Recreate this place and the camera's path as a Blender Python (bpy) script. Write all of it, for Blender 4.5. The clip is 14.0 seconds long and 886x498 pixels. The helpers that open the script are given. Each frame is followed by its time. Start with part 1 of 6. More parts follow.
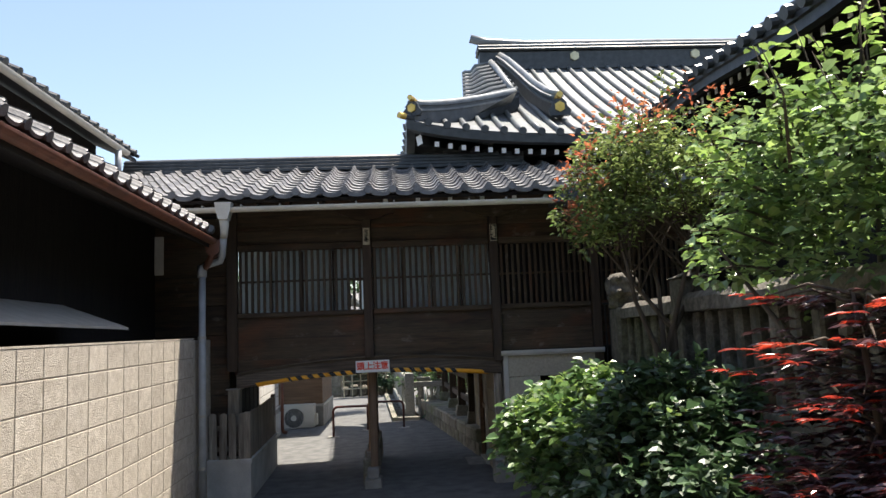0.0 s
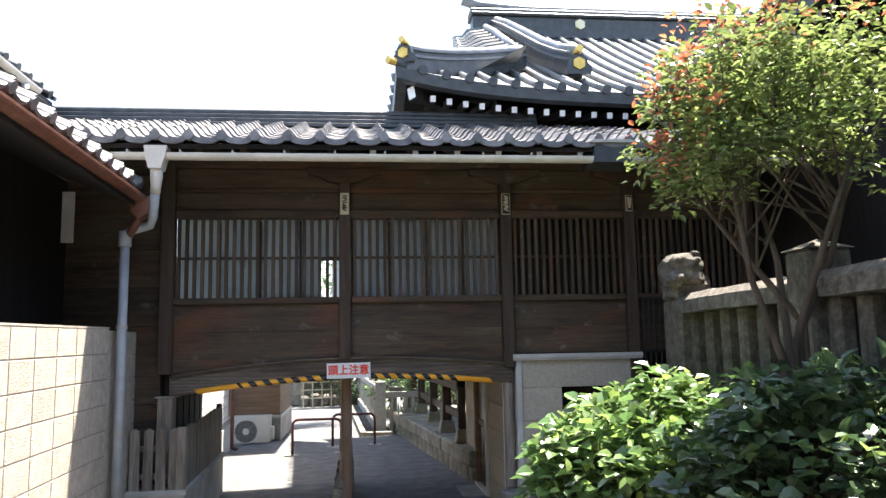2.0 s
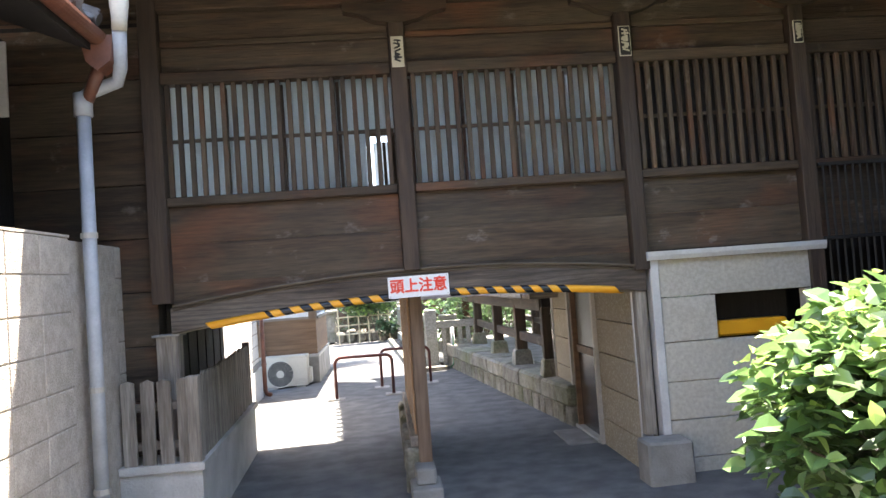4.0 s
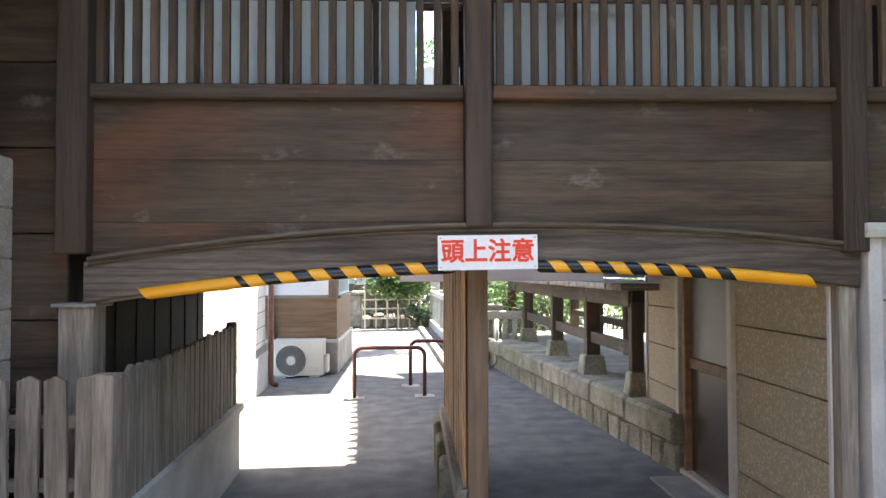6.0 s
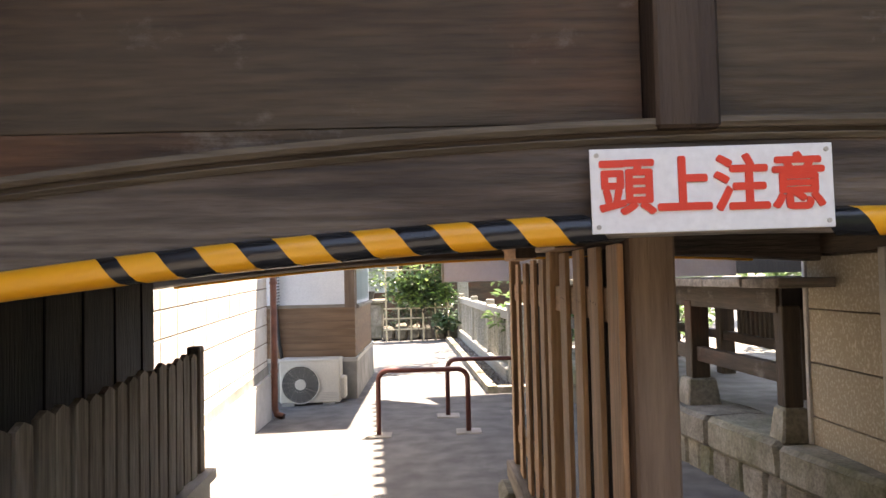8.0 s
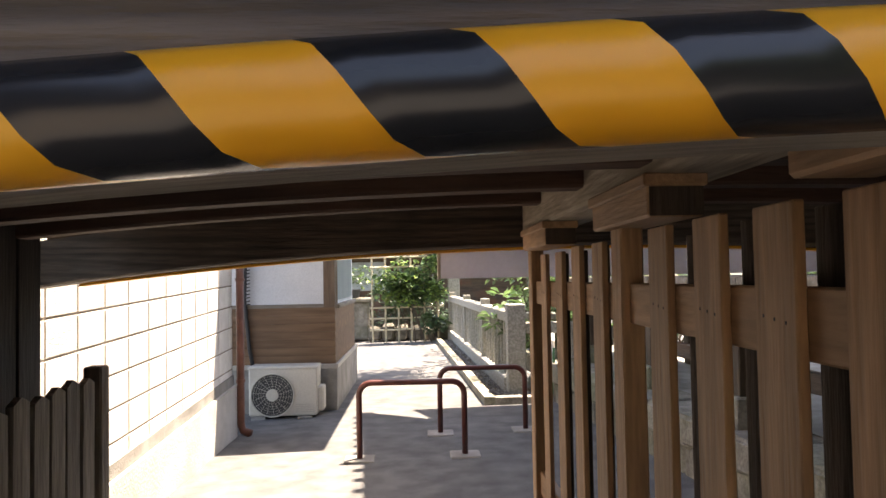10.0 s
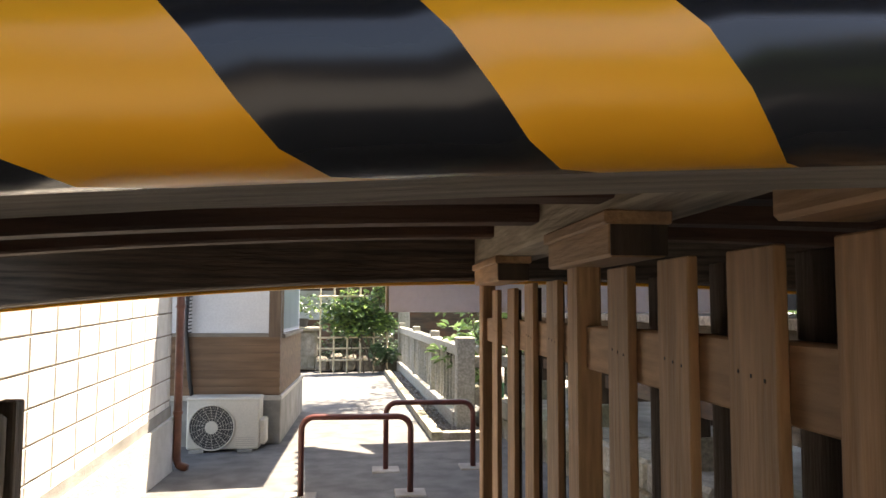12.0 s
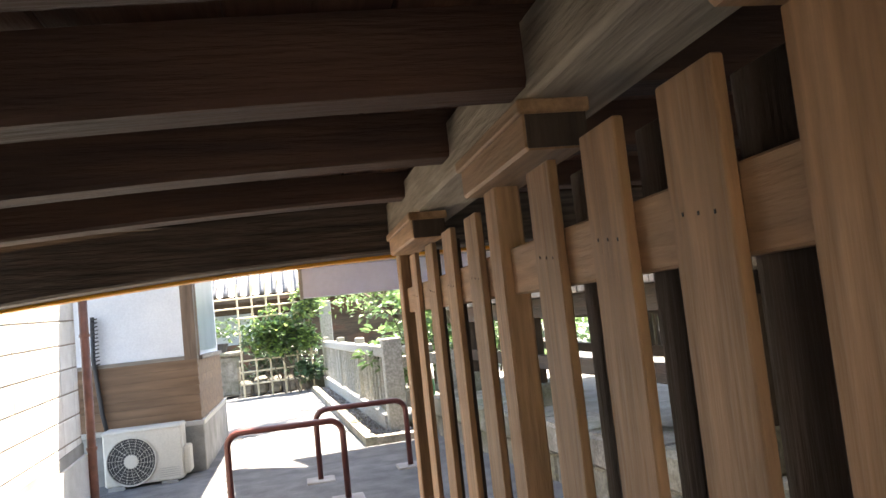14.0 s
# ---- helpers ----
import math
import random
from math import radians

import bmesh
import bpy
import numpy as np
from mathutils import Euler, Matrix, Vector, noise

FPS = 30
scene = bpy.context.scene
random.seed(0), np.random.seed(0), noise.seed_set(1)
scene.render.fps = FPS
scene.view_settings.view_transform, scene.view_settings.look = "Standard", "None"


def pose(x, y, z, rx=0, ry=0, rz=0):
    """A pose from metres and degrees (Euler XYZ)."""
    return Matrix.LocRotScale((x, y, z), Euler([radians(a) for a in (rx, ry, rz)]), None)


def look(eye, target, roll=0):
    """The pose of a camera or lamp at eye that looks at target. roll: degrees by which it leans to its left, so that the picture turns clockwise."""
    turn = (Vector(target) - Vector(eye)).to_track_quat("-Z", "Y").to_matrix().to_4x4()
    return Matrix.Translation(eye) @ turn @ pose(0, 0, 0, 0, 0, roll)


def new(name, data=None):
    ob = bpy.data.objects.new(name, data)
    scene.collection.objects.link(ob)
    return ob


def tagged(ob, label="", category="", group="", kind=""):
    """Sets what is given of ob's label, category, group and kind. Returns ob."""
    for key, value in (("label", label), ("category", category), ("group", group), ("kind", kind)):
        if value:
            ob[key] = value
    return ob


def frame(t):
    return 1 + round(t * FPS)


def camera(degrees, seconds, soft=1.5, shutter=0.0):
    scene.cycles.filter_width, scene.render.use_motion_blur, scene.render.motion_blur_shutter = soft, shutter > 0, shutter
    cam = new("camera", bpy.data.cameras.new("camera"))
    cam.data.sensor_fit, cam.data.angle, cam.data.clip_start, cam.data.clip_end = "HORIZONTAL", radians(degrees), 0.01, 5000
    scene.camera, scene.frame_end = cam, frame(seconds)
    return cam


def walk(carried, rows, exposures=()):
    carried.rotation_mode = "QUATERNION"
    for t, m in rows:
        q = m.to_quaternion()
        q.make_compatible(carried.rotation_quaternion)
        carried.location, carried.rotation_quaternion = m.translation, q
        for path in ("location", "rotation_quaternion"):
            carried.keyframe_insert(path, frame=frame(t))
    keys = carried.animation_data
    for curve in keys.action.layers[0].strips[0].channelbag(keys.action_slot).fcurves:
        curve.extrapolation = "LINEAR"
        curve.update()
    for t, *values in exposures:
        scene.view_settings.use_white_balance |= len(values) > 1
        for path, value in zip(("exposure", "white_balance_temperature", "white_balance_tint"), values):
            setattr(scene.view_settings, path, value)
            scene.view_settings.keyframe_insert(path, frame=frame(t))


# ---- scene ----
cam = camera(59.9, 14.0)
PATH = [
    (0, (0.341, -0.878, 1.746), (0.461, 1.105, 1.976), -2.29),
    (0.5, (0.314, -0.359, 1.703), (0.488, 1.617, 1.955), -3.49),
    (1, (0.232, 0.161, 1.675), (0.442, 2.132, 1.943), -4.19),
    (1.5, (0.184, 0.679, 1.652), (0.386, 2.654, 1.900), 2.81),
    (2, (0.091, 1.218, 1.639), (0.312, 3.189, 1.893), -1.10),
    (2.5, (0.009, 1.756, 1.577), (0.196, 3.734, 1.808), 1.31),
    (3, (-0.101, 2.324, 1.527), (0.010, 4.311, 1.725), -1.09),
    (3.5, (-0.192, 2.857, 1.479), (-0.061, 4.850, 1.585), -1.80),
    (3.7, (-0.212, 3.086, 1.467), (-0.054, 5.077, 1.558), -4.20),
    (5.8, (-0.286, 5.259, 1.374), (-0.142, 7.253, 1.447), -0.40),
    (6, (-0.297, 5.445, 1.360), (-0.222, 7.443, 1.421), -0.20),
    (6.5, (-0.311, 5.912, 1.341), (-0.185, 7.906, 1.422), -1.00),
    (7, (-0.358, 6.392, 1.324), (-0.281, 8.389, 1.379), -0.20),
    (7.5, (-0.399, 6.855, 1.302), (-0.303, 8.849, 1.424), -2.30),
    (8, (-0.468, 7.294, 1.297), (-0.439, 9.292, 1.379), -1.30),
    (8.5, (-0.472, 7.664, 1.289), (-0.449, 9.661, 1.380), -1.20),
    (11, (-0.496, 8.368, 1.290), (-0.375, 10.363, 1.359), -0.2),
    (11.5, (-0.492, 8.367, 1.302), (-0.336, 10.358, 1.412), 0.4),
    (12, (-0.474, 8.383, 1.304), (-0.29, 10.369, 1.458), 0.2),
    (12.5, (-0.466, 8.381, 1.301), (-0.217, 10.357, 1.483), -0.8),
    (13, (-0.482, 8.375, 1.290), (-0.188, 10.345, 1.468), -1.6),
    (13.5, (-0.505, 8.395, 1.261), (-0.165, 10.362, 1.399), -1.8),
    (14, (-0.452, 8.516, 1.166), (-0.055, 10.468, 1.339), -6.1),
]
STOPS = [(0.0, 1.15, 7000, 10), (0.5, 1.35, 7000, 11), (1.0, 1.5, 7000, 12), (1.5, 1.75, 7000, 12), (2.0, 2.35, 7000, 12), (3.0, 2.9, 7100, 13), (3.5, 3.25, 7100, 13), (6.0, 3.28, 7500, 13),
         (7.0, 3.05, 7900, 15), (7.5, 2.95, 8150, 17), (8.5, 2.6, 8500, 20), (11.0, 2.35, 8200, 17), (12.0, 2.5, 8300, 15), (12.5, 2.75, 8400, 14), (13.0, 2.95, 8500, 14), (13.5, 3.05, 8100, 13), (14.0, 3.25, 7600, 13)]
walk(cam, [(t, look(eye, target, roll)) for t, eye, target, roll in PATH], STOPS)

# ---- light ----
SUN = Vector((0.25, 0.235, 1.0)).normalized()
world = bpy.data.worlds.new("world")
scene.world = world
world.use_nodes = True
wn = world.node_tree
sky = wn.nodes.new("ShaderNodeTexSky")
sky.sky_type = "NISHITA"
sky.sun_disc = False
sky.sun_elevation = math.asin(SUN.z)
sky.sun_rotation = math.atan2(SUN.x, SUN.y)
sky.air_density, sky.dust_density = 1.0, 1.2
wn.links.new(sky.outputs[0], wn.nodes["Background"].inputs[0])
wn.nodes["Background"].inputs[1].default_value = 0.12
lamp = bpy.data.lights.new("sun", "SUN")
lamp.energy, lamp.angle, lamp.color = 5.0, radians(0.53), (1.0, 0.96, 0.9)
sun = new("sun", lamp)
sun.matrix_world = look(SUN * 60, (0, 0, 0))


# ---- materials ----
def shader(name, a, b, rough=0.8, scale=6.0, grain=(1, 1, 1), bump=0.3, fine=60.0, metal=0.0, spread=(0.35, 0.7),
           c=None, stain=0.0, patch=None, random=0.0, island=False, translucent=0.0, spec=0.5, speck=0.05, rings="", smear=0.0, ring_low=0.82, vary=0.35):
    """A base colour that wanders from a to b, with fine relief. grain stretches the noise along the axes."""
    m = bpy.data.materials.new(name)
    m.use_nodes = True
    t = m.node_tree
    N, L = t.nodes, t.links
    p = N["Principled BSDF"]
    geo = N.new("ShaderNodeNewGeometry")
    info = N.new("ShaderNodeObjectInfo")
    off = N.new("ShaderNodeVectorMath")
    off.operation = "MULTIPLY_ADD"
    L.new(info.outputs["Random"], off.inputs[0])
    off.inputs[1].default_value = (37.0, 61.0, 23.0) if random else (0, 0, 0)
    L.new(geo.outputs["Position"], off.inputs[2])
    mapping = N.new("ShaderNodeMapping")
    mapping.inputs["Scale"].default_value = grain
    L.new(off.outputs[0], mapping.inputs[0])
    n1 = N.new("ShaderNodeTexNoise")
    n1.inputs["Scale"].default_value, n1.inputs["Detail"].default_value = scale, 6
    L.new(mapping.outputs[0], n1.inputs["Vector"])
    ramp = N.new("ShaderNodeValToRGB")
    ramp.color_ramp.elements[0].position, ramp.color_ramp.elements[1].position = spread
    ramp.color_ramp.elements[0].color, ramp.color_ramp.elements[1].color = (*a, 1), (*b, 1)
    L.new(n1.outputs[0], ramp.inputs[0])
    colour = ramp.outputs[0]
    if c:
        n3 = N.new("ShaderNodeTexNoise")
        n3.inputs["Scale"].default_value, n3.inputs["Detail"].default_value = 1.3, 5
        flow = N.new("ShaderNodeMapping")
        flow.inputs["Scale"].default_value = [g ** 0.55 * (2.2 if min(grain) < 1 else 1) for g in grain]
        L.new(off.outputs[0], flow.inputs[0])
        L.new(flow.outputs[0], n3.inputs["Vector"])
        r3 = N.new("ShaderNodeMapRange")
        r3.inputs[1].default_value, r3.inputs[2].default_value, r3.inputs[4].default_value = 0.45, 0.72, stain
        L.new(n3.outputs[0], r3.inputs[0])
        mix = N.new("ShaderNodeMixRGB")
        L.new(r3.outputs[0], mix.inputs[0])
        L.new(colour, mix.inputs[1])
        mix.inputs[2].default_value = (*c, 1)
        colour = mix.outputs[0]
    if patch:
        n5 = N.new("ShaderNodeTexNoise")
        n5.inputs["Scale"].default_value, n5.inputs["Detail"].default_value = 2.6, 7
        shift = N.new("ShaderNodeMapping")
        shift.inputs["Location"].default_value = (17.0, 5.0, 9.0)
        shift.inputs["Scale"].default_value = [g ** 0.28 for g in grain]
        L.new(off.outputs[0], shift.inputs[0])
        L.new(shift.outputs[0], n5.inputs["Vector"])
        r5 = N.new("ShaderNodeMapRange")
        r5.inputs[1].default_value, r5.inputs[2].default_value, r5.inputs[4].default_value = 0.54, 0.72, 0.8
        L.new(n5.outputs[0], r5.inputs[0])
        mix5 = N.new("ShaderNodeMixRGB")
        L.new(r5.outputs[0], mix5.inputs[0])
        L.new(colour, mix5.inputs[1])
        mix5.inputs[2].default_value = (*patch, 1)
        colour = mix5.outputs[0]
    if rings:
        w = N.new("ShaderNodeTexWave")
        w.wave_type, w.bands_direction = "BANDS", rings
        w.inputs["Scale"].default_value, w.inputs["Distortion"].default_value = 9.0, 16.0
        w.inputs["Detail"].default_value, w.inputs["Detail Scale"].default_value = 3.0, 0.55
        L.new(mapping.outputs[0], w.inputs["Vector"])
        rr = N.new("ShaderNodeMapRange")
        rr.inputs[1].default_value, rr.inputs[2].default_value = 0.0, 0.55
        rr.inputs[3].default_value, rr.inputs[4].default_value = ring_low, 1.02
        L.new(w.outputs["Fac"], rr.inputs[0])
        hv = N.new("ShaderNodeHueSaturation")
        L.new(rr.outputs[0], hv.inputs["Value"])
        L.new(colour, hv.inputs["Color"])
        colour = hv.outputs[0]
    if smear:
        n6 = N.new("ShaderNodeTexNoise")
        n6.inputs["Scale"].default_value, n6.inputs["Detail"].default_value = 4.2, 9
        n6.inputs["Roughness"].default_value = 0.66
        sm = N.new("ShaderNodeMapping")
        sm.inputs["Location"].default_value = (3.0, 41.0, 8.0)
        sm.inputs["Scale"].default_value = [g ** 0.18 for g in grain]
        L.new(off.outputs[0], sm.inputs[0])
        L.new(sm.outputs[0], n6.inputs["Vector"])
        r6 = N.new("ShaderNodeMapRange")
        r6.inputs[1].default_value, r6.inputs[2].default_value, r6.inputs[4].default_value = 0.60, 0.76, smear
        L.new(n6.outputs[0], r6.inputs[0])
        mix6 = N.new("ShaderNodeMixRGB")
        L.new(r6.outputs[0], mix6.inputs[0])
        L.new(colour, mix6.inputs[1])
        mix6.inputs[2].default_value = (0.30, 0.27, 0.23, 1)
        colour = mix6.outputs[0]
    if random or island:
        r4 = N.new("ShaderNodeMapRange")
        r4.inputs[3].default_value, r4.inputs[4].default_value = 1 - (random or vary), 1 + (random or vary)
        L.new(geo.outputs["Random Per Island"] if island else info.outputs["Random"], r4.inputs[0])
        hsv = N.new("ShaderNodeHueSaturation")
        L.new(r4.outputs[0], hsv.inputs["Value"])
        L.new(colour, hsv.inputs["Color"])
        colour = hsv.outputs[0]
    L.new(colour, p.inputs["Base Color"])
    p.inputs["Roughness"].default_value = rough
    p.inputs["Metallic"].default_value = metal
    p.inputs["Specular IOR Level"].default_value = spec
    if bump:
        n2 = N.new("ShaderNodeTexNoise")
        n2.inputs["Scale"].default_value, n2.inputs["Detail"].default_value = fine, 4
        L.new(mapping.outputs[0], n2.inputs["Vector"])
        if speck:
            rs = N.new("ShaderNodeMapRange")
            rs.inputs[1].default_value, rs.inputs[2].default_value = 0.32, 0.68
            rs.inputs[3].default_value, rs.inputs[4].default_value = 1 - speck, 1 + speck
            L.new(n2.outputs[0], rs.inputs[0])
            hs = N.new("ShaderNodeHueSaturation")
            L.new(rs.outputs[0], hs.inputs["Value"])
            L.new(colour, hs.inputs["Color"])
            L.new(hs.outputs[0], p.inputs["Base Color"])
        bp = N.new("ShaderNodeBump")
        bp.inputs["Strength"].default_value, bp.inputs["Distance"].default_value = bump, 0.01
        L.new(n2.outputs[0], bp.inputs["Height"])
        L.new(bp.outputs[0], p.inputs["Normal"])
    if translucent:
        tr = N.new("ShaderNodeBsdfTranslucent")
        L.new(colour, tr.inputs[0])
        ms = N.new("ShaderNodeMixShader")
        ms.inputs[0].default_value = translucent
        L.new(p.outputs[0], ms.inputs[1])
        L.new(tr.outputs[0], ms.inputs[2])
        L.new(ms.outputs[0], N["Material Output"].inputs[0])
    return m


AX = {"x": (0.09, 1, 1), "y": (1, 0.09, 1), "z": (1, 1, 0.09)}
DARK = {k: shader("dark_wood_" + k, (0.034, 0.021, 0.012), (0.086, 0.054, 0.031), 0.72, 22, v, 0.5, 90, c=(0.105, 0.080, 0.052), stain=0.75, patch=(0.13, 0.05, 0.022), random=0.22, rings={"x": "Z", "y": "Z", "z": "X"}[k], smear=0.7, speck=0.2, ring_low=0.9) for k, v in AX.items()}
GREYW = {k: shader("weathered_wood_" + k, (0.19, 0.16, 0.13), (0.36, 0.315, 0.26), 0.85, 24, v, 0.6, 90, c=(0.10, 0.076, 0.058), stain=0.5, random=0.2, speck=0.2) for k, v in AX.items()}
NEWW = {k: shader("cedar_" + k, (0.30, 0.165, 0.08), (0.46, 0.275, 0.15), 0.6, 20, v, 0.35, 80, c=(0.20, 0.115, 0.065), stain=0.5, random=0.18, speck=0.16) for k, v in AX.items()}
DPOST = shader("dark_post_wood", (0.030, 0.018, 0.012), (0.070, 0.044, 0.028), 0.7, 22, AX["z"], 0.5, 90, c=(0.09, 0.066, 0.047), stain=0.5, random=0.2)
POSTW = shader("aged_post_wood", (0.13, 0.082, 0.052), (0.235, 0.16, 0.108), 0.7, 20, AX["z"], 0.5, 80, c=(0.08, 0.05, 0.035), stain=0.5)
BEAMW = shader("arched_beam_wood", (0.05, 0.034, 0.024), (0.13, 0.095, 0.07), 0.65, 26, (0.10, 1, 1), 0.6, 110, c=(0.20, 0.175, 0.15), stain=0.55, rings="Z", speck=0.22, ring_low=0.62)
BEARW = shader("bearer_wood", (0.25, 0.205, 0.155), (0.42, 0.35, 0.27), 0.85, 22, AX["y"], 0.6, 80, c=(0.16, 0.12, 0.09), stain=0.5, speck=0.2)
MOULDW = shader("moulding_wood", (0.085, 0.068, 0.050), (0.165, 0.135, 0.102), 0.75, 24, AX["x"], 0.5, 90, c=(0.06, 0.045, 0.033), stain=0.6, speck=0.2)
JOISTW = shader("joist_wood", (0.032, 0.014, 0.009), (0.078, 0.038, 0.023), 0.75, 22, AX["x"], 0.5, 90, patch=(0.085, 0.036, 0.02), random=0.2)
FLOORW = shader("underfloor_wood", (0.075, 0.030, 0.018), (0.17, 0.075, 0.042), 0.75, 20, AX["y"], 0.5, 90, c=(0.05, 0.028, 0.02), stain=0.6, random=0.25, speck=0.2)
LILAC = shader("lilac_board", (0.76, 0.75, 0.80), (0.84, 0.83, 0.87), 0.5, 3, bump=0.05, translucent=0.45)
# Near-black wood; on soffits and in openings the colour stands in for shade.
BLACKW = shader("black_wood", (0.010, 0.008, 0.007), (0.024, 0.018, 0.015), 0.8, 18, AX["z"], 0.4, 80, random=0.2)
BLOCK = shader("cream_block", (0.46, 0.40, 0.325), (0.61, 0.545, 0.46), 0.95, 14, bump=1.0, fine=95, c=(0.42, 0.36, 0.29), stain=0.35, random=0.07, speck=0.16)
# Far wall's block, with the glare of the sun put into a paler colour.
SUNLIT_BLOCK = shader("sunlit_pale_block", (0.68, 0.65, 0.60), (0.78, 0.755, 0.71), 0.95, 9, bump=0.7, fine=130, random=0.03)
# Stained concrete, made paler so that its colour holds the light on it.
FOOT = shader("lit_pale_concrete", (0.50, 0.485, 0.45), (0.62, 0.60, 0.56), 0.92, 5, bump=0.5, fine=70, c=(0.26, 0.255, 0.22), stain=0.6)
MORTAR = shader("mortar", (0.26, 0.225, 0.18), (0.36, 0.315, 0.26), 0.95, 20, bump=0.4)
CONC = shader("concrete", (0.24, 0.23, 0.21), (0.38, 0.365, 0.34), 0.92, 5, bump=0.5, fine=70, c=(0.14, 0.135, 0.12), stain=0.6)
GROUND = shader("ground_concrete", (0.088, 0.088, 0.088), (0.165, 0.165, 0.16), 0.9, 5, bump=0.45, fine=130, c=(0.085, 0.085, 0.083), stain=0.4, speck=0.16)
STONE = shader("weathered_stone", (0.17, 0.155, 0.125), (0.33, 0.305, 0.26), 0.92, 7, bump=0.9, fine=45, c=(0.105, 0.12, 0.048), stain=0.75, random=0.18, speck=0.22)
GRANITE = shader("granite", (0.22, 0.215, 0.19), (0.40, 0.39, 0.36), 0.85, 45, bump=0.4, fine=120, c=(0.25, 0.25, 0.19), stain=0.5, random=0.1)
MOSSY = shader("old_granite", (0.085, 0.075, 0.06), (0.20, 0.18, 0.15), 0.95, 14, bump=0.9, fine=50, c=(0.045, 0.05, 0.025), stain=0.6, random=0.12, speck=0.22)
TILE = shader("grey_clay_tile", (0.10, 0.098, 0.10), (0.20, 0.195, 0.195), 0.48, 8, bump=0.25, fine=60, c=(0.27, 0.26, 0.25), stain=0.4, random=0.2, speck=0.14)
HTILE = shader("dark_copper_tile", (0.10, 0.105, 0.11), (0.18, 0.19, 0.195), 0.42, 7, bump=0.2, fine=40, c=(0.13, 0.16, 0.15), stain=0.5, island=True)
RIDGE = shader("dark_ridge_tile", (0.028, 0.032, 0.036), (0.06, 0.066, 0.07), 0.45, 9, bump=0.2, fine=50)
PVC = shader("cream_gutter", (0.56, 0.53, 0.46), (0.68, 0.65, 0.58), 0.45, 5, bump=0.1, c=(0.36, 0.33, 0.27), stain=0.5)
PIPE = shader("grey_pipe", (0.36, 0.38, 0.40), (0.48, 0.50, 0.52), 0.5, 6, bump=0.15, c=(0.27, 0.26, 0.24), stain=0.5)
COPPER = shader("brown_copper", (0.14, 0.052, 0.032), (0.23, 0.09, 0.055), 0.5, 10, bump=0.25, c=(0.10, 0.06, 0.045), stain=0.5)
MAROON = shader("maroon_paint", (0.075, 0.018, 0.014), (0.11, 0.03, 0.024), 0.35, 12, bump=0.15, fine=40)
YELLOW = shader("yellow_tape", (0.86, 0.375, 0.02), (0.92, 0.43, 0.03), 0.34, 5, bump=0.0)
BLACK = shader("black_tape", (0.012, 0.013, 0.015), (0.022, 0.023, 0.026), 0.24, 5, bump=0.0)
WHITE = shader("white_enamel", (0.82, 0.83, 0.84), (0.87, 0.88, 0.88), 0.35, 4, bump=0.03)
RED = shader("red_letter", (0.82, 0.06, 0.03), (0.88, 0.075, 0.038), 0.45, 4, bump=0.0)
PLASTER = shader("white_plaster", (0.70, 0.71, 0.73), (0.80, 0.80, 0.80), 0.9, 3, bump=0.2, c=(0.6, 0.6, 0.6), stain=0.3)
SIDING = shader("brown_siding", (0.13, 0.072, 0.038), (0.24, 0.14, 0.08), 0.6, 16, AX["x"], 0.3, 60, random=0.12)
GILT = shader("gilt", (0.62, 0.40, 0.09), (0.78, 0.54, 0.16), 0.4, 9, metal=0.6, bump=0.1)
PALEGILT = shader("pale_gilt", (0.55, 0.50, 0.32), (0.68, 0.62, 0.42), 0.45, 9, metal=0.3, bump=0.1)
CREAM = shader("pale_paint", (0.52, 0.51, 0.49), (0.62, 0.61, 0.585), 0.7, 6, bump=0.15)
STEEL = shader("aluminium_trim", (0.40, 0.375, 0.33), (0.50, 0.47, 0.42), 0.5, 8, bump=0.1)
ACW = shader("ivory_plastic", (0.58, 0.55, 0.48), (0.66, 0.63, 0.56), 0.45, 3, bump=0.05, c=(0.48, 0.44, 0.36), stain=0.35)
DARKGREY = shader("dark_grille", (0.03, 0.03, 0.032), (0.05, 0.05, 0.052), 0.5, 5, bump=0.1)
BAMBOO = shader("bleached_bamboo", (0.42, 0.36, 0.24), (0.58, 0.51, 0.37), 0.6, 12, bump=0.2, random=0.15)
GRAVEL = shader("gravel", (0.13, 0.125, 0.12), (0.34, 0.33, 0.31), 0.95, 40, bump=0.9, fine=60, island=True)
EARTH = shader("earth", (0.06, 0.045, 0.03), (0.12, 0.09, 0.06), 0.98, 9, bump=0.9, fine=40)
BARK = shader("bark", (0.055, 0.04, 0.028), (0.13, 0.10, 0.075), 0.95, 20, AX["z"], 0.8, 50)
PAPER = shader("plaque_paper", (0.55, 0.50, 0.38), (0.66, 0.61, 0.48), 0.8, 10, bump=0.05)
INK = shader("plaque_ink", (0.015, 0.013, 0.012), (0.025, 0.022, 0.02), 0.6, 10, bump=0.0)
FROST = shader("frosted_glass", (0.56, 0.63, 0.65), (0.70, 0.76, 0.77), 0.22, 1.5, bump=0.15, fine=25, translucent=0.5)
MILKGLASS = shader("milky_glass", (0.74, 0.78, 0.78), (0.82, 0.85, 0.85), 0.3, 2, bump=0.05, fine=25, translucent=0.8)
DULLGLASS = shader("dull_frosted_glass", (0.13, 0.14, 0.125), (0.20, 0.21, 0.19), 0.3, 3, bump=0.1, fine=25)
PANEL = shader("speckled_panel", (0.34, 0.285, 0.20), (0.50, 0.445, 0.34), 0.75, 60, bump=0.5, fine=70, spread=(0.50, 0.66), random=0.05)
